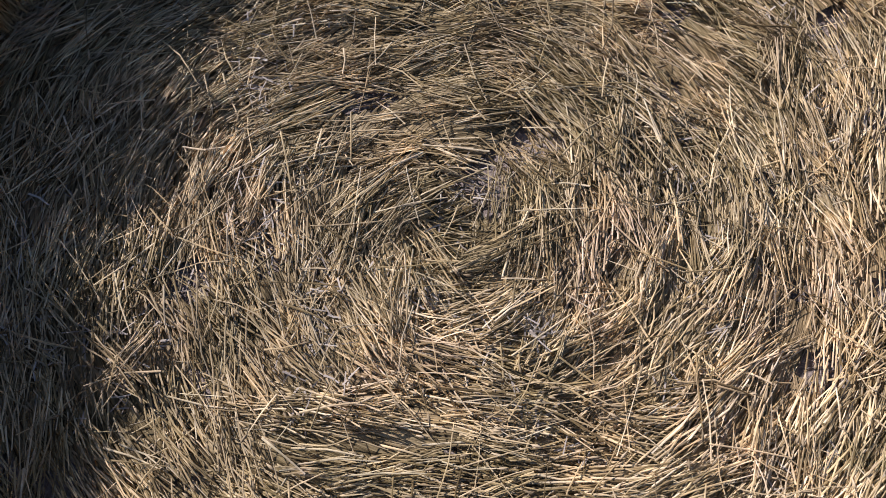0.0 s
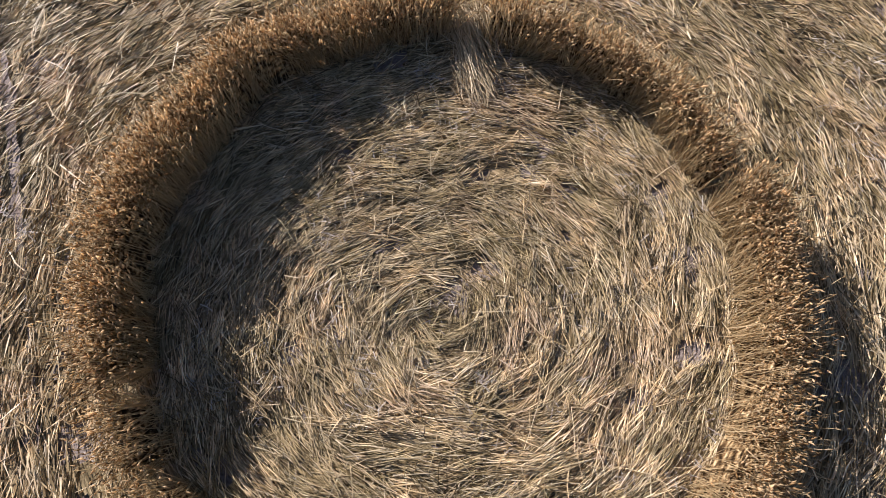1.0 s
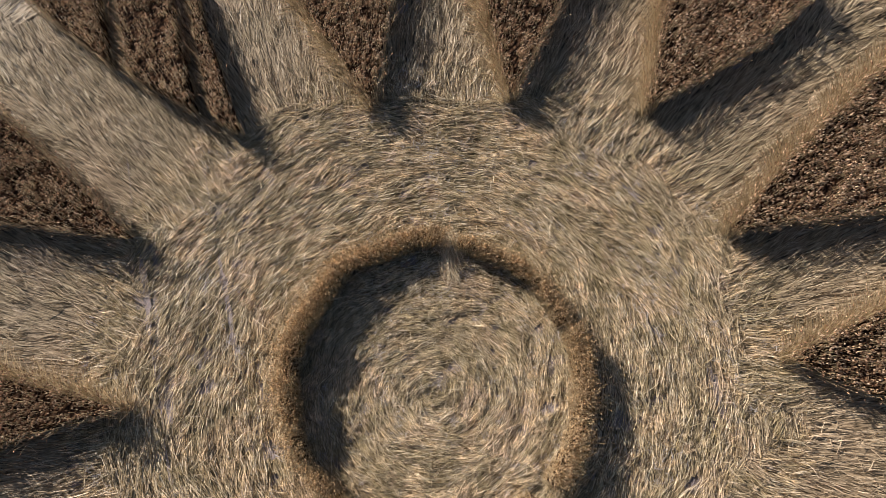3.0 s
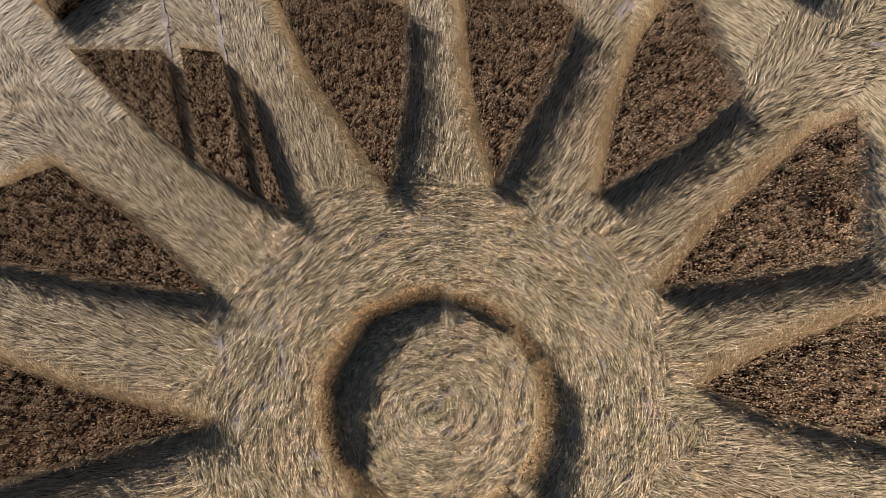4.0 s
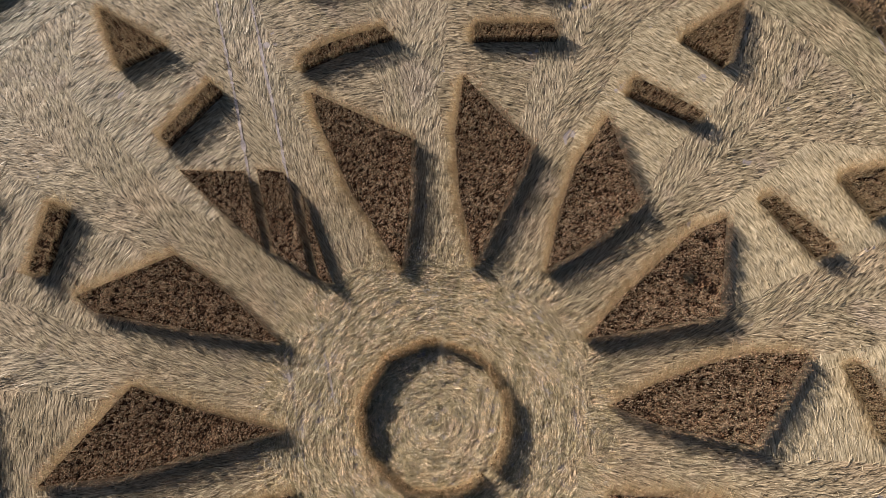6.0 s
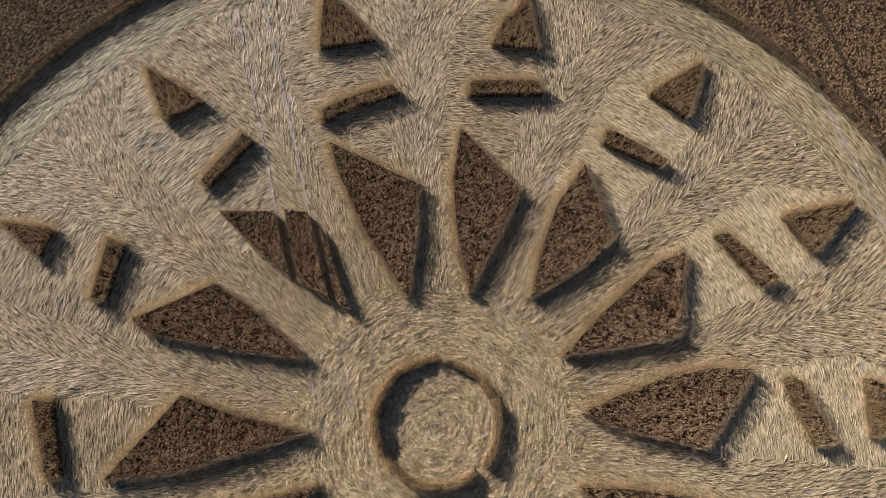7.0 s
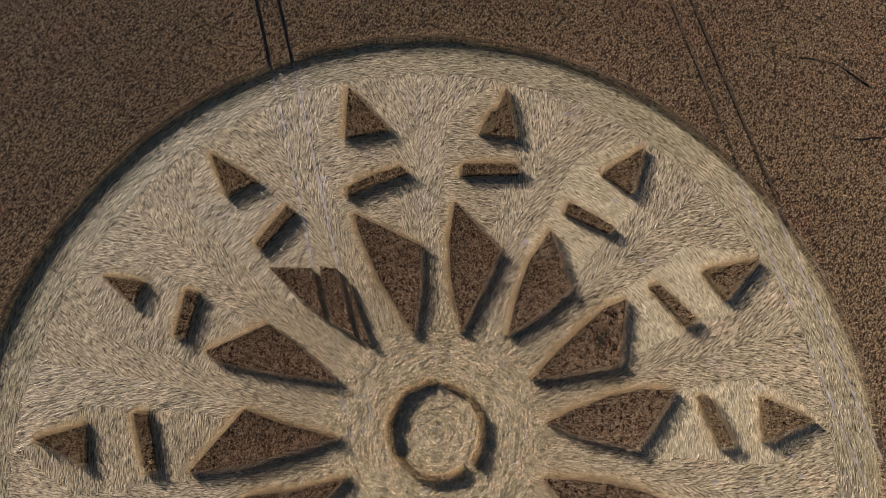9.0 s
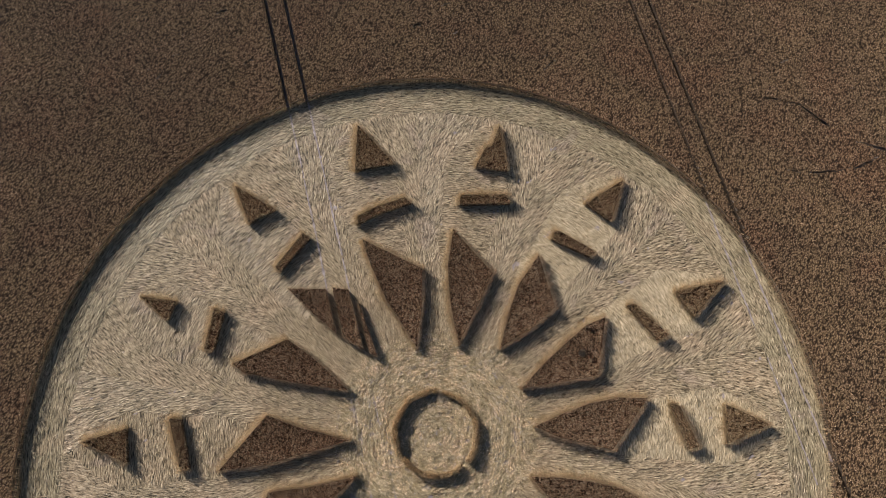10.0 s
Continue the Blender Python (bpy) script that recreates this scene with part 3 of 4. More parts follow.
# ---- the ring of standing wheat in the middle ----
# arcs: from and to (degrees), how far the tops lean outwards, their height, how ragged they are
def ring_wall():
    top = tagged(new("wheat_ring"), "ragged ring of standing golden wheat with gaps", "wheat ring")
    top.location = (*RING_C, 0)
    arcs = [(90, 112, 0.18, 0.66, 0.09, 0.32), (112, 132, 0.14, 0.74, 0.09, 0.32), (132, 152, 0.1, 0.82, 0.08, 0.32), (152, 195, 0.08, 0.95, 0.1, 0.35), (200, 211, 0.14, 0.7, 0.11, 0.28), (215, 311, 0.08, 0.8, 0.09, 0.27),
            (317, 378.5, 0.11, 0.9, 0.1, 0.3), (382, 406, 0.1, 0.74, 0.09, 0.2), (406, 441, 0.1, 0.66, 0.09, 0.2)]
    for a0, a1, out, high, rag, deep in arcs:
        # dense core of the wall, below the tips of the ears
        k = max(3, int((a1 - a0) / 3))
        aa = np.radians(np.linspace(a0 + 1, a1 - 1, k + 1))
        ring = np.c_[np.cos(aa), np.sin(aa)]
        wob = 0.04 * waves(ring * 3.4, 4.0, 12)[:, None]
        v = np.concatenate([np.c_[ring * (3.3 + wob + o), np.full(k + 1, h)] for o, h in ((0, 0), (0.03 + out * 0.6, high * 0.74), (deep * 0.75 + out * 0.6, high * 0.7), (deep * 0.7, 0))])
        i = np.arange(k)
        f = np.concatenate([np.stack((a + i, a + i + 1, b + i + 1, b + i), 1) for a, b in ((0, k + 1), (k + 1, 2 * k + 2), (2 * k + 2, 3 * k + 3))] + [np.array([[0, k + 1, 2 * k + 2, 3 * k + 3], [k, 2 * k + 1, 3 * k + 2, 4 * k + 3]])])
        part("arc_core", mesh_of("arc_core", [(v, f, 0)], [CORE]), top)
        m = int((a1 - a0) * 230 * deep)
        a = np.radians(rng.uniform(a0, a1, m))
        a = a[(waves(np.c_[np.cos(a), np.sin(a)] * 3.4, 6.0, 16) > -0.5) | (rng.random(m) < 0.3)]
        m = len(a)
        a += np.radians(0.9) * waves(np.c_[np.cos(a), np.sin(a)] * 3.4, 5.0, 13)
        r = 3.2 + deep * rng.random(m) ** 0.8 + 0.05 * np.sin(a * 9)
        way = np.c_[np.cos(a), np.sin(a)]
        clump = 0.5 + 0.35 * waves(way * 3.4, 1.6, 11) + 0.2 * waves(way * 3.4, 7.0, 14)
        lean = way * (out * (0.5 + clump) + rng.normal(0, rag, m))[:, None] + np.c_[-way[:, 1], way[:, 0]] * (rng.normal(0, 0.14, m) + 0.13 * waves(way * 3.4, 2.0, 5))[:, None]
        h = high * (0.88 + 0.18 * clump) * rng.uniform(0.72, 1.08, m)
        v, f, e = standing(way * r[:, None], h, lean, 0.0, 0.0085, 0.085, 0.024, False, False)
        b = [(v, f, 0)] + ear_batches(e, 1)
        # stalks that fell outwards from the wall
        m = int((a1 - a0) * 7)
        a = np.radians(rng.uniform(a0, a1, m))
        way = np.c_[np.cos(a), np.sin(a)]
        far = np.clip(rng.gamma(2.2, 0.2, m) * (1 + 0.5 * waves(way * 3.4, 2.4, 15)), 0.05, 0.8)
        lean = way * far[:, None] + np.c_[-way[:, 1], way[:, 0]] * rng.normal(0, 0.22, m)[:, None]
        h = np.sqrt(np.maximum(high ** 2 - far ** 2, 0.02)) * rng.uniform(0.6, 1.0, m)
        v, f, e = standing(way * (3.2 + deep * rng.uniform(0.5, 1.1, m))[:, None], h, lean, 0.0, 0.0095, 0.075, 0.019, False, False)
        b += [(v, f, 0)] + ear_batches(e, 1)
        part("wheat_arc", mesh_of("wheat_arc", b, [STEM, EAR_RING]), top, kind="stuff")
    # single stalks at the inner face of the wall
    kinds = []
    for i in range(8):
        h = rng.uniform(0.6, 0.85, 1)
        v, f, e = standing(np.zeros((1, 2)), h, np.array([[rng.uniform(0.05, 0.35), rng.normal(0, 0.08)]]), 0.0, 0.009, 0.085, 0.018, True, True)
        kinds.append(mesh_of("stalk", [(v, f, 0)] + ear_batches(e, 1), [STEM, EAR_RING]))
    for i in range(260):
        a0, a1, out, high, rag, deep = arcs[int(rng.integers(len(arcs)))]
        a = radians(rng.uniform(a0, a1))
        r = 3.18 + 0.1 * rng.random()
        ob = part("stalk", kinds[i % 8], top)
        ob.matrix_basis = Matrix.Translation((r * math.cos(a), r * math.sin(a), 0)) @ Matrix.Rotation(a + rng.normal(0, 0.4), 4, "Z")
    return top


ring_wall()

# ---- flattened straw ----
PETALS = 14
PETAL_0, PETAL_STEP = radians(2.0), 2 * math.pi / PETALS


def in_petal(r, a):
    """True in the wedge of a petal (kite, bar, arrowhead and the gaps between them)."""
    off = np.abs((a - PETAL_0 + PETAL_STEP / 2) % PETAL_STEP - PETAL_STEP / 2)
    half = np.where(r < 18.5, 0.03 + 0.011 * np.clip(r - 8, 0, 20), np.where(r < 26, 0.125, 0.125 * np.clip((30.3 - r) / 4.3, 0, 1)))
    return (off < half) & (r > 15) & (r < 30.2)


def pale(p):
    """The petals whose laid straw is coloured paler, for how its lie catches the sun."""
    a = np.degrees(np.arctan2(p[:, 1], p[:, 0]))
    return (a > -40) & (a < 66)


def fan(r):
    """How far the straw turns off the radius towards the nearest petal."""
    return 0.08 + 0.3 * np.clip((r - 13) / 9, 0, 1)


def lie(p):
    """The way in which the crop was flattened at points p."""
    r, a = np.hypot(p[:, 0], p[:, 1]), np.arctan2(p[:, 1], p[:, 0])
    rc = p - SWIRL_C
    rr, ra = np.hypot(rc[:, 0], rc[:, 1]), np.arctan2(rc[:, 1], rc[:, 0])
    turn_r = 8.0 + 0.9 * waves(p, 0.8, 23)
    ang = np.where(rr < turn_r, ra + np.pi / 2, a)
    side = ((a - PETAL_0 + PETAL_STEP / 2) % PETAL_STEP - PETAL_STEP / 2) / PETAL_STEP
    ang = np.where((rr >= turn_r) & (r < 31), a - np.sign(side) * fan(r), ang)
    ang = np.where(in_petal(r, a), a + np.pi / 2, ang)
    ang = np.where(r >= 31, a - np.pi / 2 - 0.12, ang)
    calm = np.where(rr < 8.3, 1.0, 0.55)
    return ang + calm * (0.28 * waves(p, 0.9, 21) + 0.18 * waves(p, 3.0, 22)) + np.where(rr < 3.3, 0.22 * waves(p, 2.2, 24) + 0.16 * waves(p, 6.0, 25), 0)


def mat_height(p):
    rough = np.clip(np.hypot(p[:, 0], p[:, 1]) - 8, 0, 1)
    return 0.045 + 0.02 * waves(p, 1.3, 31) + 0.015 * waves(p, 5.0, 32) + rough * (0.02 * waves(p, 2.6, 33) + 0.016 * waves(p, 6.0, 34))


def straw_mat(name, label, r0, r1, centre, tangential, mat, rings, segs, lift=0.0, hole=None):
    """A sheet of pressed straw, as a ring round a centre, worn through where hole says so."""
    rad = np.linspace(r0, r1, rings + 1)
    ang = np.arange(segs + 1) / segs * 2 * np.pi
    R, A = np.meshgrid(rad, ang, indexing="ij")
    p = np.c_[(centre[0] + R * np.cos(A)).ravel(), (centre[1] + R * np.sin(A)).ravel()]
    z = mat_height(p) + lift
    i, j = np.meshgrid(np.arange(rings), np.arange(segs), indexing="ij")
    b = (i * (segs + 1) + j).ravel()
    f = np.stack((b, b + segs + 1, b + segs + 2, b + 1), 1)
    if hole is not None:
        f = f[~hole(p[f].mean(1))]
    uv = np.c_[(A * R).ravel(), R.ravel()] if tangential else np.c_[R.ravel(), (A * R).ravel()]
    me = mesh_of(name, [(np.c_[p, z], f, 0)], [mat], uv)
    me.polygons.foreach_set("use_smooth", np.ones(len(me.polygons), bool))
    return tagged(new(name, me), label, "flattened crop", kind="stuff")


def laid(parent, name, p, each, length, width, ear_share, mat, fine, turn=0.25, jitter=0.1, cross=0.06, lift=0.06, spread=0.1, steps=2, tilt=0.05, bundle=False):
    """Flattened straws in tufts on the mat: a tuft lies one way, roots low and tips high, and laps over its neighbours; some straws lie across."""
    m = len(p)
    way = lie(p) + rng.normal(0, turn, m)
    high = rng.random(m) ** 1.5 * lift
    n = m * each
    g = np.repeat(np.arange(m), each)
    ang = way[g] + rng.normal(0, jitter, n)
    w = rng.random(n) < cross
    ang[w] += rng.uniform(-1.6, 1.6, w.sum())
    ln = length * rng.uniform(0.5, 1.35, n)
    d = unit(np.c_[np.cos(ang), np.sin(ang), rng.normal(tilt, tilt, n)])
    side = np.c_[-np.sin(way), np.cos(way)][g]
    o = rng.normal(0, 1, n)
    q = p[g] + side * (o * spread)[:, None] + np.c_[np.cos(way), np.sin(way)][g] * (rng.normal(0, 0.3, n) * length)[:, None]
    z = mat_height(q) + high[g] - np.minimum(o * o, 4) * spread * 0.28 + 0.012 * rng.random(n) + 0.03 * w
    q = np.c_[q, z] - d * (ln * 0.5)[:, None]
    v, f, tip = strips(q, d, ln, width * rng.uniform(0.55, 1.35, n), rng.normal(0, 0.05, n), rng.uniform(-0.01, 0.06, n) * ln, steps, fine, 0.7 if bundle else 0.5, np.clip(o * 0.4, -0.8, 0.8), bundle)
    b = [(v, f, 0)]
    s = rng.random(n) < ear_share
    if s.any():
        k = s.sum()
        b += ear_batches(ears(tip[s], unit(d[s] + rng.normal(0, 0.12, (k, 3))), 0.085 * rng.uniform(0.8, 1.3, k) * (1 if fine else 1.6), 0.018 * (1 if fine else 1.8) * np.ones(k), 4 if fine else 3, False), 1)
    return part(name, mesh_of(name, b, [mat, EAR_LAID]), parent, kind="stuff")


def around(n, r0, r1, c=(0, 0), a0=0.0, a1=2 * math.pi):
    r = np.sqrt(rng.uniform(r0 * r0, r1 * r1, n))
    a = rng.uniform(a0, a1, n)
    return np.c_[c[0] + r * np.cos(a), c[1] + r * np.sin(a)]


def track(p, half=0.13):
    """Where a sprayer's wheels ran before the crop was flattened."""
    t = np.abs(p[:, 0] - (-15.95 + 0.252 * (43.8 - p[:, 1])))
    west = (np.abs(t - 1.0) < half) & (p[:, 1] > 13) & (waves(p, 0.5, 41) > -0.35)
    t = np.abs(p[:, 0] - (21.9 + 0.252 * (44.0 - p[:, 1])))
    east = (np.abs(t - 1.0) < half) & (waves(p, 0.6, 42) > -0.45)
    return west | east


def rut(p, half):
    """Where the wheel ruts go on, broken, across the trodden ring."""
    t = np.abs(p[:, 0] - (-15.95 + 0.252 * (43.8 - p[:, 1])))
    return (np.abs(t - 1.0) < half) & (p[:, 1] < 7) & (waves(p, 0.7, 43) + 0.5 * waves(p, 2.0, 44) > -0.1)


def open_ground(p):
    """True where no standing wheat covers the ground."""
    ok = np.ones(len(p), bool)
    for poly in OUTLINES:
        lo, hi = poly.min(0), poly.max(0)
        near = np.flatnonzero(np.all((p > lo) & (p < hi), axis=1))
        if len(near):
            ok[near[inside(p[near], poly) & (edge_far(p[near], poly)[0] > 0.12)]] = False
    return ok


# trodden spots: place, half length, half width, turn
SPOTS = [(-3.58, 0.0, 1.0, 0.1, 95), (6.1, 1.6, 0.35, 0.12, -30), (-4.94, 4.83, 0.3, 0.16, 60), (-3.65, 5.5, 0.75, 0.07, 85), (-5.71, 0.1, 0.7, 0.12, 95), (7.47, 0.0, 0.8, 0.12, 100),
         (6.88, 3.27, 0.35, 0.15, 80), (1.9, 5.94, 0.5, 0.1, 15), (3.5, 5.77, 0.6, 0.06, 15), (-4.27, 3.2, 0.5, 0.08, 70), (0.74, 0.41, 0.3, 0.2, 40), (2.0, 0.24, 0.22, 0.12, 90), (-0.07, 1.03, 0.3, 0.1, 10), (-6.16, 1.43, 1.33, 0.1, -81), (-4.15, 4.76, 1.1, 0.08, -107), (5.94, 5.23, 0.43, 0.12, -44), (7.29, 4.32, 0.49, 0.12, -33), (6.65, 2.87, 0.45, 0.09, -109), (3.9, 5.95, 0.9, 0.05, 14), (-6.49, 3.81, 0.87, 0.09, -78),
         (0.34, 0.1, 0.15, 0.1, 0), (-0.6, -0.06, 0.15, 0.12, 60)]


def worn(p, grow=0.0):
    """Small patches where feet wore the straw through to the soil."""
    w = waves(p, 2.6, 51) + 0.4 * waves(p, 7.0, 53) < -0.85
    rag = 1 + 0.35 * waves(p, 9.0, 54)
    for x, y, a, b, turn in SPOTS:
        c, t = math.cos(radians(turn)), math.sin(radians(turn))
        u, v = (p[:, 0] - x) * c + (p[:, 1] - y) * t, (p[:, 1] - y) * c - (p[:, 0] - x) * t
        w |= (u / (a + grow)) ** 2 + (v / (b + grow)) ** 2 < rag
    return w


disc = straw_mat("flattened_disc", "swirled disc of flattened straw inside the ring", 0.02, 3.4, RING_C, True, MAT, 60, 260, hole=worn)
p = around(1500, 0.02, 3.4, RING_C)
p = p[~worn(p) | (rng.random(len(p)) < 0.45)]
laid(disc, "straw", p, 20, 0.35, 0.0102, 0.2, STRAW, True, 0.28, 0.1, 0.08, 0.09, 0.075)
# papery bleached leaves lie in patches over the straw
p = around(2600, 0.02, 3.3, RING_C)
p = p[waves(p, 1.6, 55) + 0.5 * waves(p, 4.0, 56) > 0.35]
laid(disc, "leaf", p, 3, 0.13, 0.011, 0.0, PAPER, False, 0.9, 0.6, 0.3, 0.05, 0.07)
# a hank of straw dragged through the gap at the head of the ring
m = 420
a, r = np.radians(rng.normal(85.5, 2.2, m)), rng.uniform(2.75, 3.95, m)
d = unit(np.c_[np.cos(a + radians(168)) + rng.normal(0, 0.16, m), np.sin(a + radians(205)) + rng.normal(0, 0.16, m), rng.normal(0, 0.05, m)])
q = np.c_[RING_C + np.c_[np.cos(a), np.sin(a)] * r[:, None] + np.array([0.12, 0]) * (3.6 - r)[:, None], np.zeros(m)]
q[:, 2] = mat_height(q[:, :2]) + rng.uniform(0.05, 0.2, m)
v, f, tip = strips(q, d * np.array([-1, 1, 1]), rng.uniform(0.3, 0.55, m), np.full(m, 0.0105), rng.normal(0, 0.05, m), 0.02, 2, False, 0.6)
part("hank", mesh_of("hank", [(v, f, 0)], [STRAW_PALE]), disc, "pale straw dragged through the gap of the ring", "stuff")
# single loose straws on top of the disc
kinds = []
for i in range(12):
    v, f, tip = strips(np.zeros((1, 3)), np.array([[1.0, 0, 0]]), np.array([rng.uniform(0.3, 0.6)]), np.array([0.0085]), rng.normal(0, 0.06, 1), np.array([0.02]), 4, True, 0.3)
    b = [(v, f, 0)]
    if i % 3 == 0:
        b += ear_batches(ears(tip, np.array([[1.0, 0.1, 0.05]]), np.array([0.09]), np.array([0.018]), 4, True), 1)
    kinds.append(mesh_of("straw", b, [STRAW_PALE, EAR_LAID]))
for i, (x, y) in enumerate(around(300, 0.1, 3.0, RING_C)):
    q = np.array([[x, y]])
    a = float(lie(q)[0]) + rng.normal(0, 0.4)
    ob = part("straw", kinds[i % 12], disc)
    ob.matrix_basis = Matrix.Translation((x, y, float(mat_height(q)[0]) + 0.05 + 0.03 * rng.random())) @ Matrix.Rotation(a, 4, "Z") @ Matrix.Rotation(rng.normal(0, 0.05), 4, "Y")
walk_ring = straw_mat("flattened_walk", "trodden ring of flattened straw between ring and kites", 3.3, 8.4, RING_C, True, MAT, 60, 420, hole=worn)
p = around(10500, 3.6, 8.9, RING_C)
p = p[(p[:, 1] > -4.5) & open_ground(p) & (~(worn(p, 0.03) | rut(p, 0.06)) | (rng.random(len(p)) < 0.3))]
laid(walk_ring, "straw", p, 9, 0.42, 0.018, 0.12, STRAW, False, 0.2, 0.11, 0.08, 0.14, 0.085, 2, 0.08, True)
p = around(5000, 3.7, 8.6, RING_C)
p = p[(p[:, 1] > -4.5) & ~worn(p, 0.05) & (waves(p, 1.1, 57) + 0.5 * waves(p, 3.0, 58) > 0.45)]
laid(walk_ring, "leaf", p, 4, 0.15, 0.013, 0.0, PAPER, False, 0.9, 0.6, 0.3, 0.12, 0.09, 1)
# single loose straws on the trodden ring
for i, (x, y) in enumerate(around(290, 4.1, 7.6, RING_C, radians(-35), radians(215))):
    q = np.array([[x, y]])
    ob = part("straw", kinds[i % 12], walk_ring)
    ob.matrix_basis = Matrix.Translation((x, y, float(mat_height(q)[0]) + 0.1 + 0.05 * rng.random())) @ Matrix.Rotation(float(lie(q)[0]) + rng.normal(0, 0.8), 4, "Z") @ Matrix.Rotation(rng.normal(0, 0.08), 4, "Y")


def pressed_spokes():
    """The sheet of straw between the wheat patches: it fans out from the middle of each corridor, and lies across it within a petal."""
    rings, segs = 92, 1008
    rad = np.linspace(8.0, 31.2, rings + 1)
    bend = np.concatenate(([0], np.cumsum(np.diff(rad) * fan(rad[1:]) / rad[1:])))
    ang = np.arange(segs + 1) / segs * 2 * np.pi + PETAL_0
    R, A = np.meshgrid(rad, ang, indexing="ij")
    p = np.c_[(R * np.cos(A)).ravel(), (R * np.sin(A)).ravel()]
    z = mat_height(p)
    i, j = np.meshgrid(np.arange(rings), np.arange(segs), indexing="ij")
    b = (i * (segs + 1) + j).ravel()
    f = np.stack((b, b + segs + 1, b + segs + 2, b + 1), 1)
    mid = p[f].mean(1)
    gap = in_petal(np.hypot(mid[:, 0], mid[:, 1]), np.arctan2(mid[:, 1], mid[:, 0]))
    # along the straw, and across it, in each half of a corridor
    turn = (A - PETAL_0) % PETAL_STEP
    off = np.minimum(turn, PETAL_STEP - turn)
    B = np.repeat(bend[:, None], segs + 1, 1)
    fanned = np.c_[R.ravel(), ((PETAL_STEP / 2 - off - B) * 20).ravel()]
    side = np.floor((np.arctan2(mid[:, 1], mid[:, 0]) - PETAL_0) / (PETAL_STEP / 2))
    across = np.c_[(A * R).ravel(), R.ravel()]
    for own, name, uv, mat in ((~gap, "flattened_spokes", fanned, MAT_SPOKE), (gap & pale(mid), "petal_floor", across, MAT_SUN_PALE), (gap & ~pale(mid), "petal_floor", across, MAT_SPOKE)):
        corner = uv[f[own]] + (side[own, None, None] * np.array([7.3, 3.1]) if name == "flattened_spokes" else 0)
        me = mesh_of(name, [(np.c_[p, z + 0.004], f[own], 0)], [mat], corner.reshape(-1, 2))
        me.polygons.foreach_set("use_smooth", np.ones(len(me.polygons), bool))
        if name == "flattened_spokes":
            top = tagged(new(name, me), "bleached straw flattened outwards between the wheat patches", "flattened crop", kind="stuff")
        else:
            part(name, me, top, "straw laid across within the petals", "stuff")
    return top


spokes = pressed_spokes()


def tufts(per_m2, r0, r1, low):
    """Places of tufts in a ring round the middle, few where the ground stays out of sight."""
    p = around(int(per_m2 * math.pi * (r1 * r1 - r0 * r0)), r0, r1)
    p = p[((p[:, 1] > low) | (rng.random(len(p)) < 0.12)) & open_ground(p) & ~track(p, 0.15)]
    return p, in_petal(np.hypot(p[:, 0], p[:, 1]), np.arctan2(p[:, 1], p[:, 0])) & pale(p)


p, gap = tufts(18, 7.9, 14, -7)
laid(spokes, "straw", p, 9, 0.44, 0.02, 0.05, STRAW_SPOKE, False, 0.14, 0.11, 0.05, 0.12, 0.085, 2, 0.08, True)
p, gap = tufts(14, 14, 20, -7)
laid(spokes, "straw", p[~gap], 4, 0.46, 0.026, 0.0, STRAW_SPOKE, False, 0.13, 0.1, 0.03, 0.1, 0.1, 2, 0.06, True)
# pale straw in these petals carries the same painted sunlight
laid(spokes, "straw", p[gap], 4, 0.44, 0.026, 0.0, STRAW_PALE, False, 0.2, 0.12, 0.05, 0.1, 0.1, 2, 0.05, True)
p, gap = tufts(10, 20, 31.2, -7)
laid(spokes, "straw", p[~gap], 3, 0.46, 0.036, 0.0, STRAW_SPOKE, False, 0.12, 0.09, 0.02, 0.1, 0.11, 2, 0.06, True)
laid(spokes, "straw", p[gap], 3, 0.44, 0.036, 0.0, STRAW_PALE, False, 0.18, 0.12, 0.04, 0.1, 0.11, 2, 0.05, True)
band = straw_mat("flattened_rim", "outer rim of straw flattened round the circle", 30.9, 34.4, (0, 0), True, MAT_RIM, 14, 520, 0.012)
p, gap = tufts(10, 31.0, 34.15, -9)
laid(band, "straw", p, 3, 0.48, 0.036, 0.0, STRAW_SPOKE, False, 0.13, 0.1, 0.02, 0.1, 0.11, 2, 0.06, True)


def wheel_rut(x0, y0, side, half, y_from, y_to, seed):
    """A sprayer's rut that shows through the flattened straw as a broken ribbon of bare soil."""
    y = np.arange(y_from, y_to, 0.12)
    c = np.c_[x0 + side + 0.252 * (y0 - y), y]
    c[:, 0] += 0.03 * waves(c, 0.9, seed)
    c = c[np.hypot(c[:, 0], c[:, 1]) < FIELD_R + 0.2]
    w = half * (1 + 0.4 * waves(c, 3.0, seed + 1) + 0.25 * rng.normal(0, 1, len(c)))
    cover = waves(c, 0.7, seed + 2) + 0.4 * waves(c, 5.0, seed + 3)
    w = np.clip(w, 0.03, 0.3) * np.clip(1.2 + cover if y_to > 10 else 0.4 + cover, 0.12, 1.0)
    v = np.concatenate([np.c_[c + np.array([[s, 0]]) * w[:, None], mat_height(c) + h] for s, h in ((-1, 0.035), (-0.4, 0.03), (0.4, 0.03), (1, 0.035))])
    m = len(c)
    i = np.arange(m - 1)
    f = np.concatenate([np.stack((k * m + i, (k + 1) * m + i, (k + 1) * m + i + 1, k * m + i + 1), 1) for k in range(3)])
    tagged(new("wheel_rut", mesh_of("wheel_rut", [(v, f, 0)], [SOIL])), "bare grey rut pressed by a wheel through flattened straw", "wheel rut", "wheel ruts", "structure")


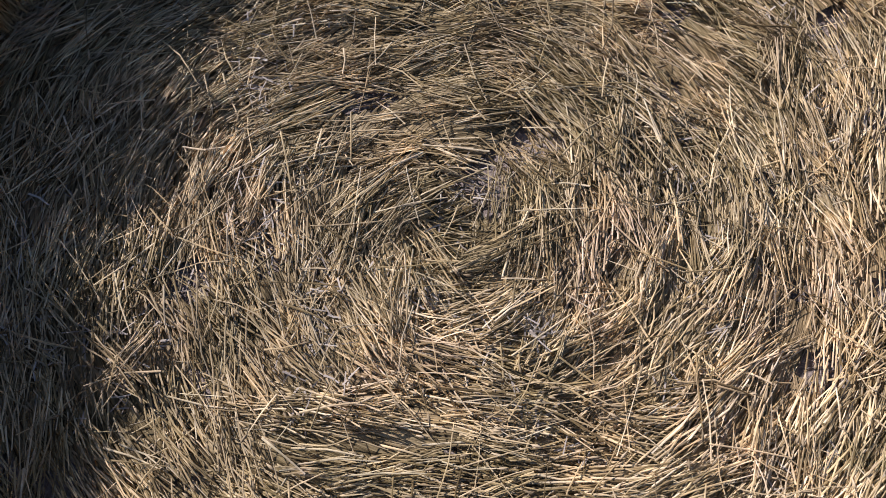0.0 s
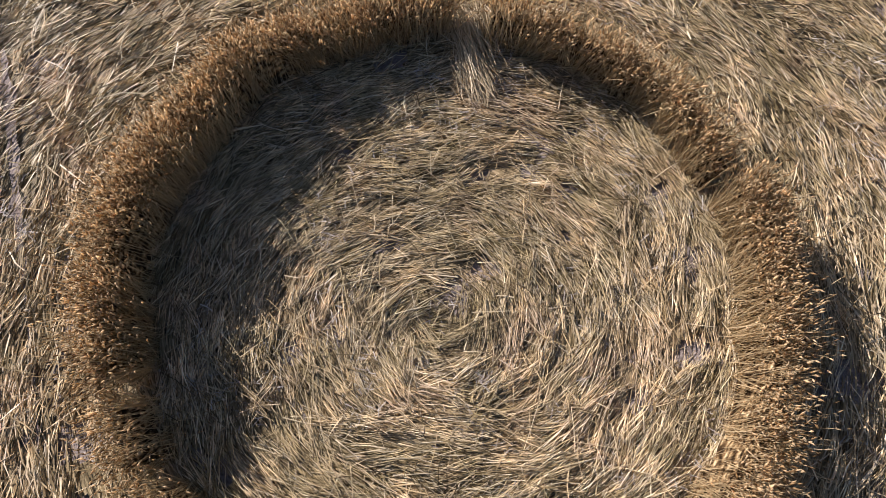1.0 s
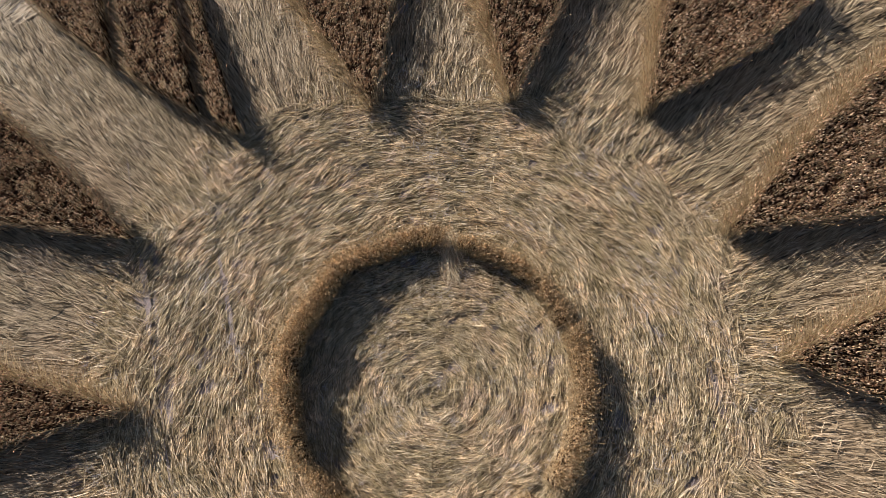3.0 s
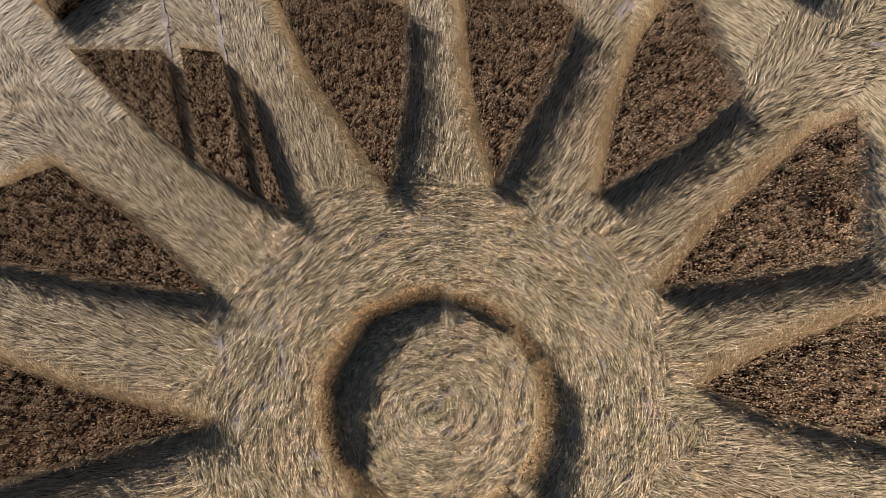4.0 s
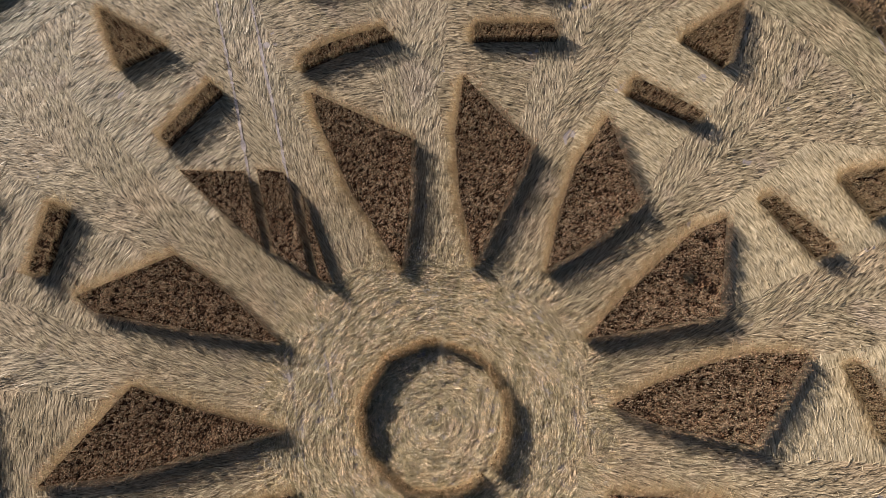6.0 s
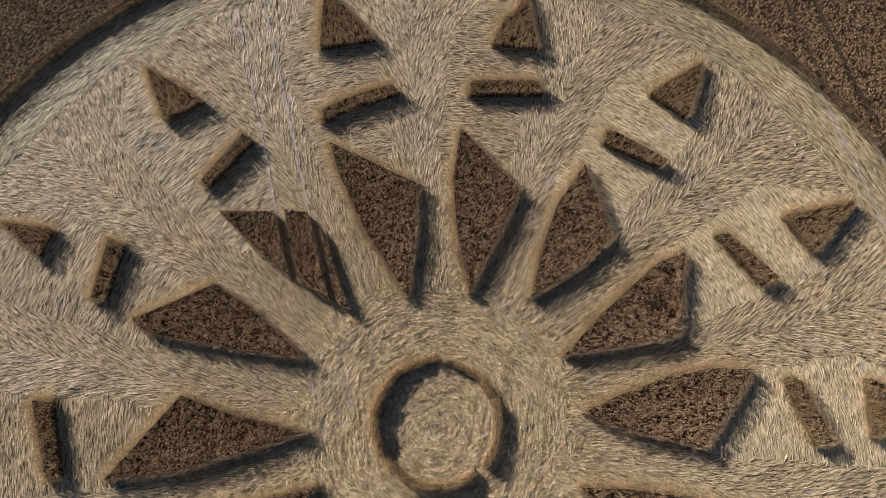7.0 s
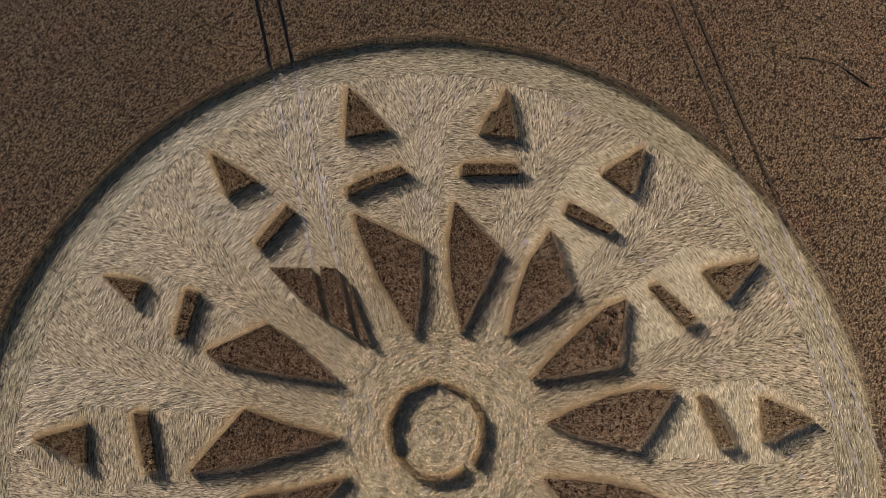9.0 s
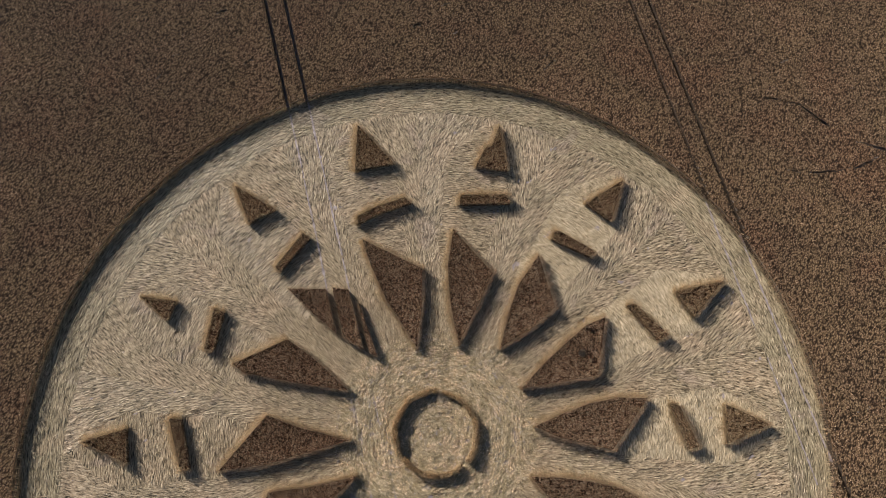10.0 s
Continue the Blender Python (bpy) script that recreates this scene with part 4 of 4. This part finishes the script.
for i, (x0, y0, y_from, y_to) in enumerate(((-15.95, 43.8, 12.5, 34.0), (21.9, 44.0, -4.0, 34.0), (-15.95, 43.8, -5.5, 6.3))):
    for side in (-1.0, 1.0):
        wheel_rut(x0, y0, side, 0.075, y_from, y_to, 80 + 20 * i + int(4 * side))

# ---- the field of standing wheat round the circle, with its wheel tracks ----
ALONG = unit(np.array([0.252, -1.0]))
ACROSS = np.array([-ALONG[1], ALONG[0]])
TRACKS = [ACROSS @ np.array([-15.95 + s, 43.8]) for s in (-1.0, 1.0)] + [ACROSS @ np.array([21.9 + s, 44.0]) for s in (-1.0, 1.0)]
HALF = [0.16, 0.16, 0.16, 0.18]
PATHS = [[(33.4, 32.3), (36.7, 31.7), (41.1, 27.7), (46, 26.2)], [(33.0, 1.4), (36.4, 1.7), (39.9, 3.1), (46, 4.5)],
         [(46, 26.8), (41.5, 24.9), (37.5, 24.2), (34.5, 24.4)], [(-22.4, 28.6), (-21.0, 30.2)], [(-26.2, 34.6), (-25.4, 35.6)], [(10.2, 34.2), (13.0, 36.5)]]

PITS = [(-26.5, 34.6), (-25.7, 35.3), (-21.1, 42.1), (-20.2, 29.8), (-18.1, 36.2), (-1.3, 40.5), (2.9, 39.8), (1.6, 43.1), (36.0, 36.5), (43.5, 33.0)]


def path_far(p):
    best = np.full(len(p), 1e9)
    for line in PATHS + [[(x - 0.35, y - 0.3), (x, y), (x + 0.5, y + 0.12)] for x, y in PITS]:
        for a, b in zip(line, line[1:]):
            a, b = np.array(a), np.array(b)
            s = np.clip(((p - a) @ (b - a)) / ((b - a) @ (b - a)), 0, 1)
            best = np.minimum(best, np.linalg.norm(p - (a + s[:, None] * (b - a)), axis=1))
    return best


def field():
    top = tagged(new("wheat_field"), "field of ripe brown wheat with wheel tracks", "wheat field", kind="stuff")
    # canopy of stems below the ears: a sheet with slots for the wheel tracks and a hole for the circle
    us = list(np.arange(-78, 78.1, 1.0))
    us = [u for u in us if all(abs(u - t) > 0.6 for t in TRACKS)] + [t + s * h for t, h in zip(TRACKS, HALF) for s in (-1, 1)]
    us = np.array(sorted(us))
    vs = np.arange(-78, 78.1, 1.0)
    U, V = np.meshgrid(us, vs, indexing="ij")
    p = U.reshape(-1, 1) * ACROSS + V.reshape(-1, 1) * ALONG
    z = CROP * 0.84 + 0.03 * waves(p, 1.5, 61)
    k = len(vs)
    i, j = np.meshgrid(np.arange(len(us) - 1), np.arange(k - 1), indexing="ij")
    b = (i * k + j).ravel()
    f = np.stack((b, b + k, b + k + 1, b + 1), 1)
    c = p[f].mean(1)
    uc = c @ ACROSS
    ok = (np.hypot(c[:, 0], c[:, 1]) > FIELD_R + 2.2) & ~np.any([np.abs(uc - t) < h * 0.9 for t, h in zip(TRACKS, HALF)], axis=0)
    # finer cells along the trails and pits, open where the stalks were bent down
    near = ok & (path_far(c) < 1.2)
    ok &= ~near
    s = np.arange(9) / 8
    corner = p[f[near]]
    fine = (corner[:, None, None, 0] * ((1 - s)[:, None, None] * (1 - s)[None, :, None]) + corner[:, None, None, 1] * (s[:, None, None] * (1 - s)[None, :, None])
            + corner[:, None, None, 2] * (s[:, None, None] * s[None, :, None]) + corner[:, None, None, 3] * ((1 - s)[:, None, None] * s[None, :, None])).reshape(-1, 2)
    q = (np.arange(8)[:, None] * 9 + np.arange(8)).ravel()
    ff = (np.arange(near.sum())[:, None, None] * 81 + np.stack((q, q + 9, q + 10, q + 1), 1)[None]).reshape(-1, 4)
    mid = fine[ff].mean(1)
    ff = ff[path_far(mid + 0.12 * np.c_[waves(mid, 1.6, 91), waves(mid, 1.6, 92)]) > np.clip(0.06 + 0.09 * waves(mid, 1.3, 93), 0, 0.16)]
    trail = (np.c_[fine, CROP * 0.84 + 0.03 * waves(fine, 1.5, 61)], ff, 0)
    ring = np.linspace(0.35, 3.1, 10)
    n = 2880
    ang = np.arange(n) / n * 2 * np.pi
    rp = np.concatenate([np.c_[np.cos(ang), np.sin(ang)] * (FIELD_R + o) for o in ring])
    rz = CROP * 0.84 - 0.01 + 0.03 * waves(rp, 1.5, 61)
    rf = np.array([[a * n + q, (a + 1) * n + q, (a + 1) * n + (q + 1) % n, a * n + (q + 1) % n] for a in range(len(ring) - 1) for q in range(n)])
    ru = rp[rf].mean(1) @ ACROSS
    rf = rf[~np.any([np.abs(ru - t) < h for t, h in zip(TRACKS, HALF)], axis=0)]
    # standing stems, shade painted in, along both sides of each wheel track and round the cut edge
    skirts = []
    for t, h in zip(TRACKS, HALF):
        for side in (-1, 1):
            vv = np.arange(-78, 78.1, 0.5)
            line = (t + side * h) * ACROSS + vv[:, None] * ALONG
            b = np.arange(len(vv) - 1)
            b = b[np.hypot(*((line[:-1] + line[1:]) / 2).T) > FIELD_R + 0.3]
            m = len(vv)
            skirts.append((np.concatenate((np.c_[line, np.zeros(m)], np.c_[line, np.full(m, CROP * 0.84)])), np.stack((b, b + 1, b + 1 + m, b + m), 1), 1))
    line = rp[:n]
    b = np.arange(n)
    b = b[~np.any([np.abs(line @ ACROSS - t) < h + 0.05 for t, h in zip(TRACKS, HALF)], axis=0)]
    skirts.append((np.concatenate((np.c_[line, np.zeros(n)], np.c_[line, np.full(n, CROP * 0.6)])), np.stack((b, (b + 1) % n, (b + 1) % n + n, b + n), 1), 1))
    part("understorey", mesh_of("understorey", [(np.c_[p, z], f[ok], 0), (np.c_[rp, rz], rf, 0), trail] + skirts, [UNDER_FIELD, SHADED_STEM]), top, "crop below the ears with painted gap and stem shade")
    # the rest of the field, to the horizon
    n = 128
    ang = np.arange(n) / n * 2 * np.pi
    rads = np.array([78, 90, 120, 200, 400, 900, 2400.0])
    v = np.concatenate([np.c_[r * np.cos(ang), r * np.sin(ang), np.full(n, CROP * 0.55)] for r in rads])
    f = np.array([[a * n + q, (a + 1) * n + q, (a + 1) * n + (q + 1) % n, a * n + (q + 1) % n] for a in range(len(rads) - 1) for q in range(n)])
    part("far_crop", mesh_of("far_crop", [(v, f, 0)], [FAR]), top, "even brown crop far off")
    # ears where the camera looks
    p = np.c_[rng.uniform(-53, 53, 52000), rng.uniform(-9, 48, 52000)]
    p = p[np.abs(p[:, 0]) < 40 + 0.24 * (p[:, 1] + 9)]
    tall = np.repeat(rng.normal(0, 0.06, len(p)), 4)
    p = np.repeat(p, 4, 0) + rng.normal(0, 0.05, (4 * len(p), 2))
    r = np.hypot(p[:, 0], p[:, 1])
    u = p @ ACROSS
    tr = np.min([np.abs(u - t) - h for t, h in zip(TRACKS, HALF)], axis=0)
    pf = path_far(p + 0.2 * np.c_[waves(p, 0.8, 71), waves(p, 0.8, 72)])
    edge = FIELD_R + 0.08 * waves(p, 1.0, 73)
    low = ((tr < 0.05) | (pf < 0.2)) & (rng.random(len(p)) < 0.6)
    tall = np.where(low, -0.2 - 0.15 * rng.random(len(p)), tall)
    ok = (r > edge) & ((tr > 0.02) & (pf > 0.17) | low)
    p, tall = p[ok], tall[ok]
    r = np.hypot(p[:, 0], p[:, 1])
    h = CROP - 0.05 + tall + rng.normal(0, 0.03, len(p)) + 0.04 * waves(p, 1.6, 74)
    inward = -p / r[:, None]
    lean = rng.normal(0, 0.06, (len(p), 2)) + np.array([0.05, -0.03]) + inward * (np.clip(FIELD_R + 0.6 - r, 0, 0.6) * 0.35)[:, None]
    n = len(p)
    d = unit(np.c_[lean * 1.2 + rng.normal(0, 0.2, (n, 2)), rng.uniform(0.7, 1.5, n)])
    e = ears(np.c_[p + lean, h - 0.14], d, 0.19 * rng.uniform(0.7, 1.3, n), 0.062 * rng.uniform(0.7, 1.3, n), 3, False)
    part("canopy", mesh_of("canopy", ear_batches(tips_only(e), 0), [EAR_FIELD]), top, "ripe brown ears of wheat", "stuff")
    # stalks along the rim of the circle
    n = 15000
    a = rng.uniform(radians(-20), radians(200), n)
    rim = np.c_[np.cos(a), np.sin(a)]
    rr = FIELD_R + rng.uniform(0, 0.8, n) + 0.08 * waves(rim * FIELD_R, 1.0, 73)
    q = rim * rr[:, None]
    lean = -rim * rng.gamma(2.0, 0.06, (n, 1)) + rng.normal(0, 0.06, (n, 2))
    clear = np.min([np.abs(q @ ACROSS - t) - h for t, h in zip(TRACKS, HALF)], axis=0) > 0
    q, lean = q[clear], lean[clear]
    v, f, e = standing(q, CROP * rng.uniform(0.8, 1.05, len(q)), lean, 0.0, 0.014, 0.12, 0.028, False, False)
    part("fringe", mesh_of("fringe", [(v, f, 0)] + ear_batches(e, 1), [STEM, EAR]), top, "exposed golden stalks along the cut edge", "stuff")


FAR = plant_material("far_crop", [(0.1, (0.17, 0.1, 0.055)), (0.5, (0.25, 0.16, 0.085)), (1.0, (0.34, 0.23, 0.13))], 1.0, 0.05, 0.95, fine=1.5)
field()
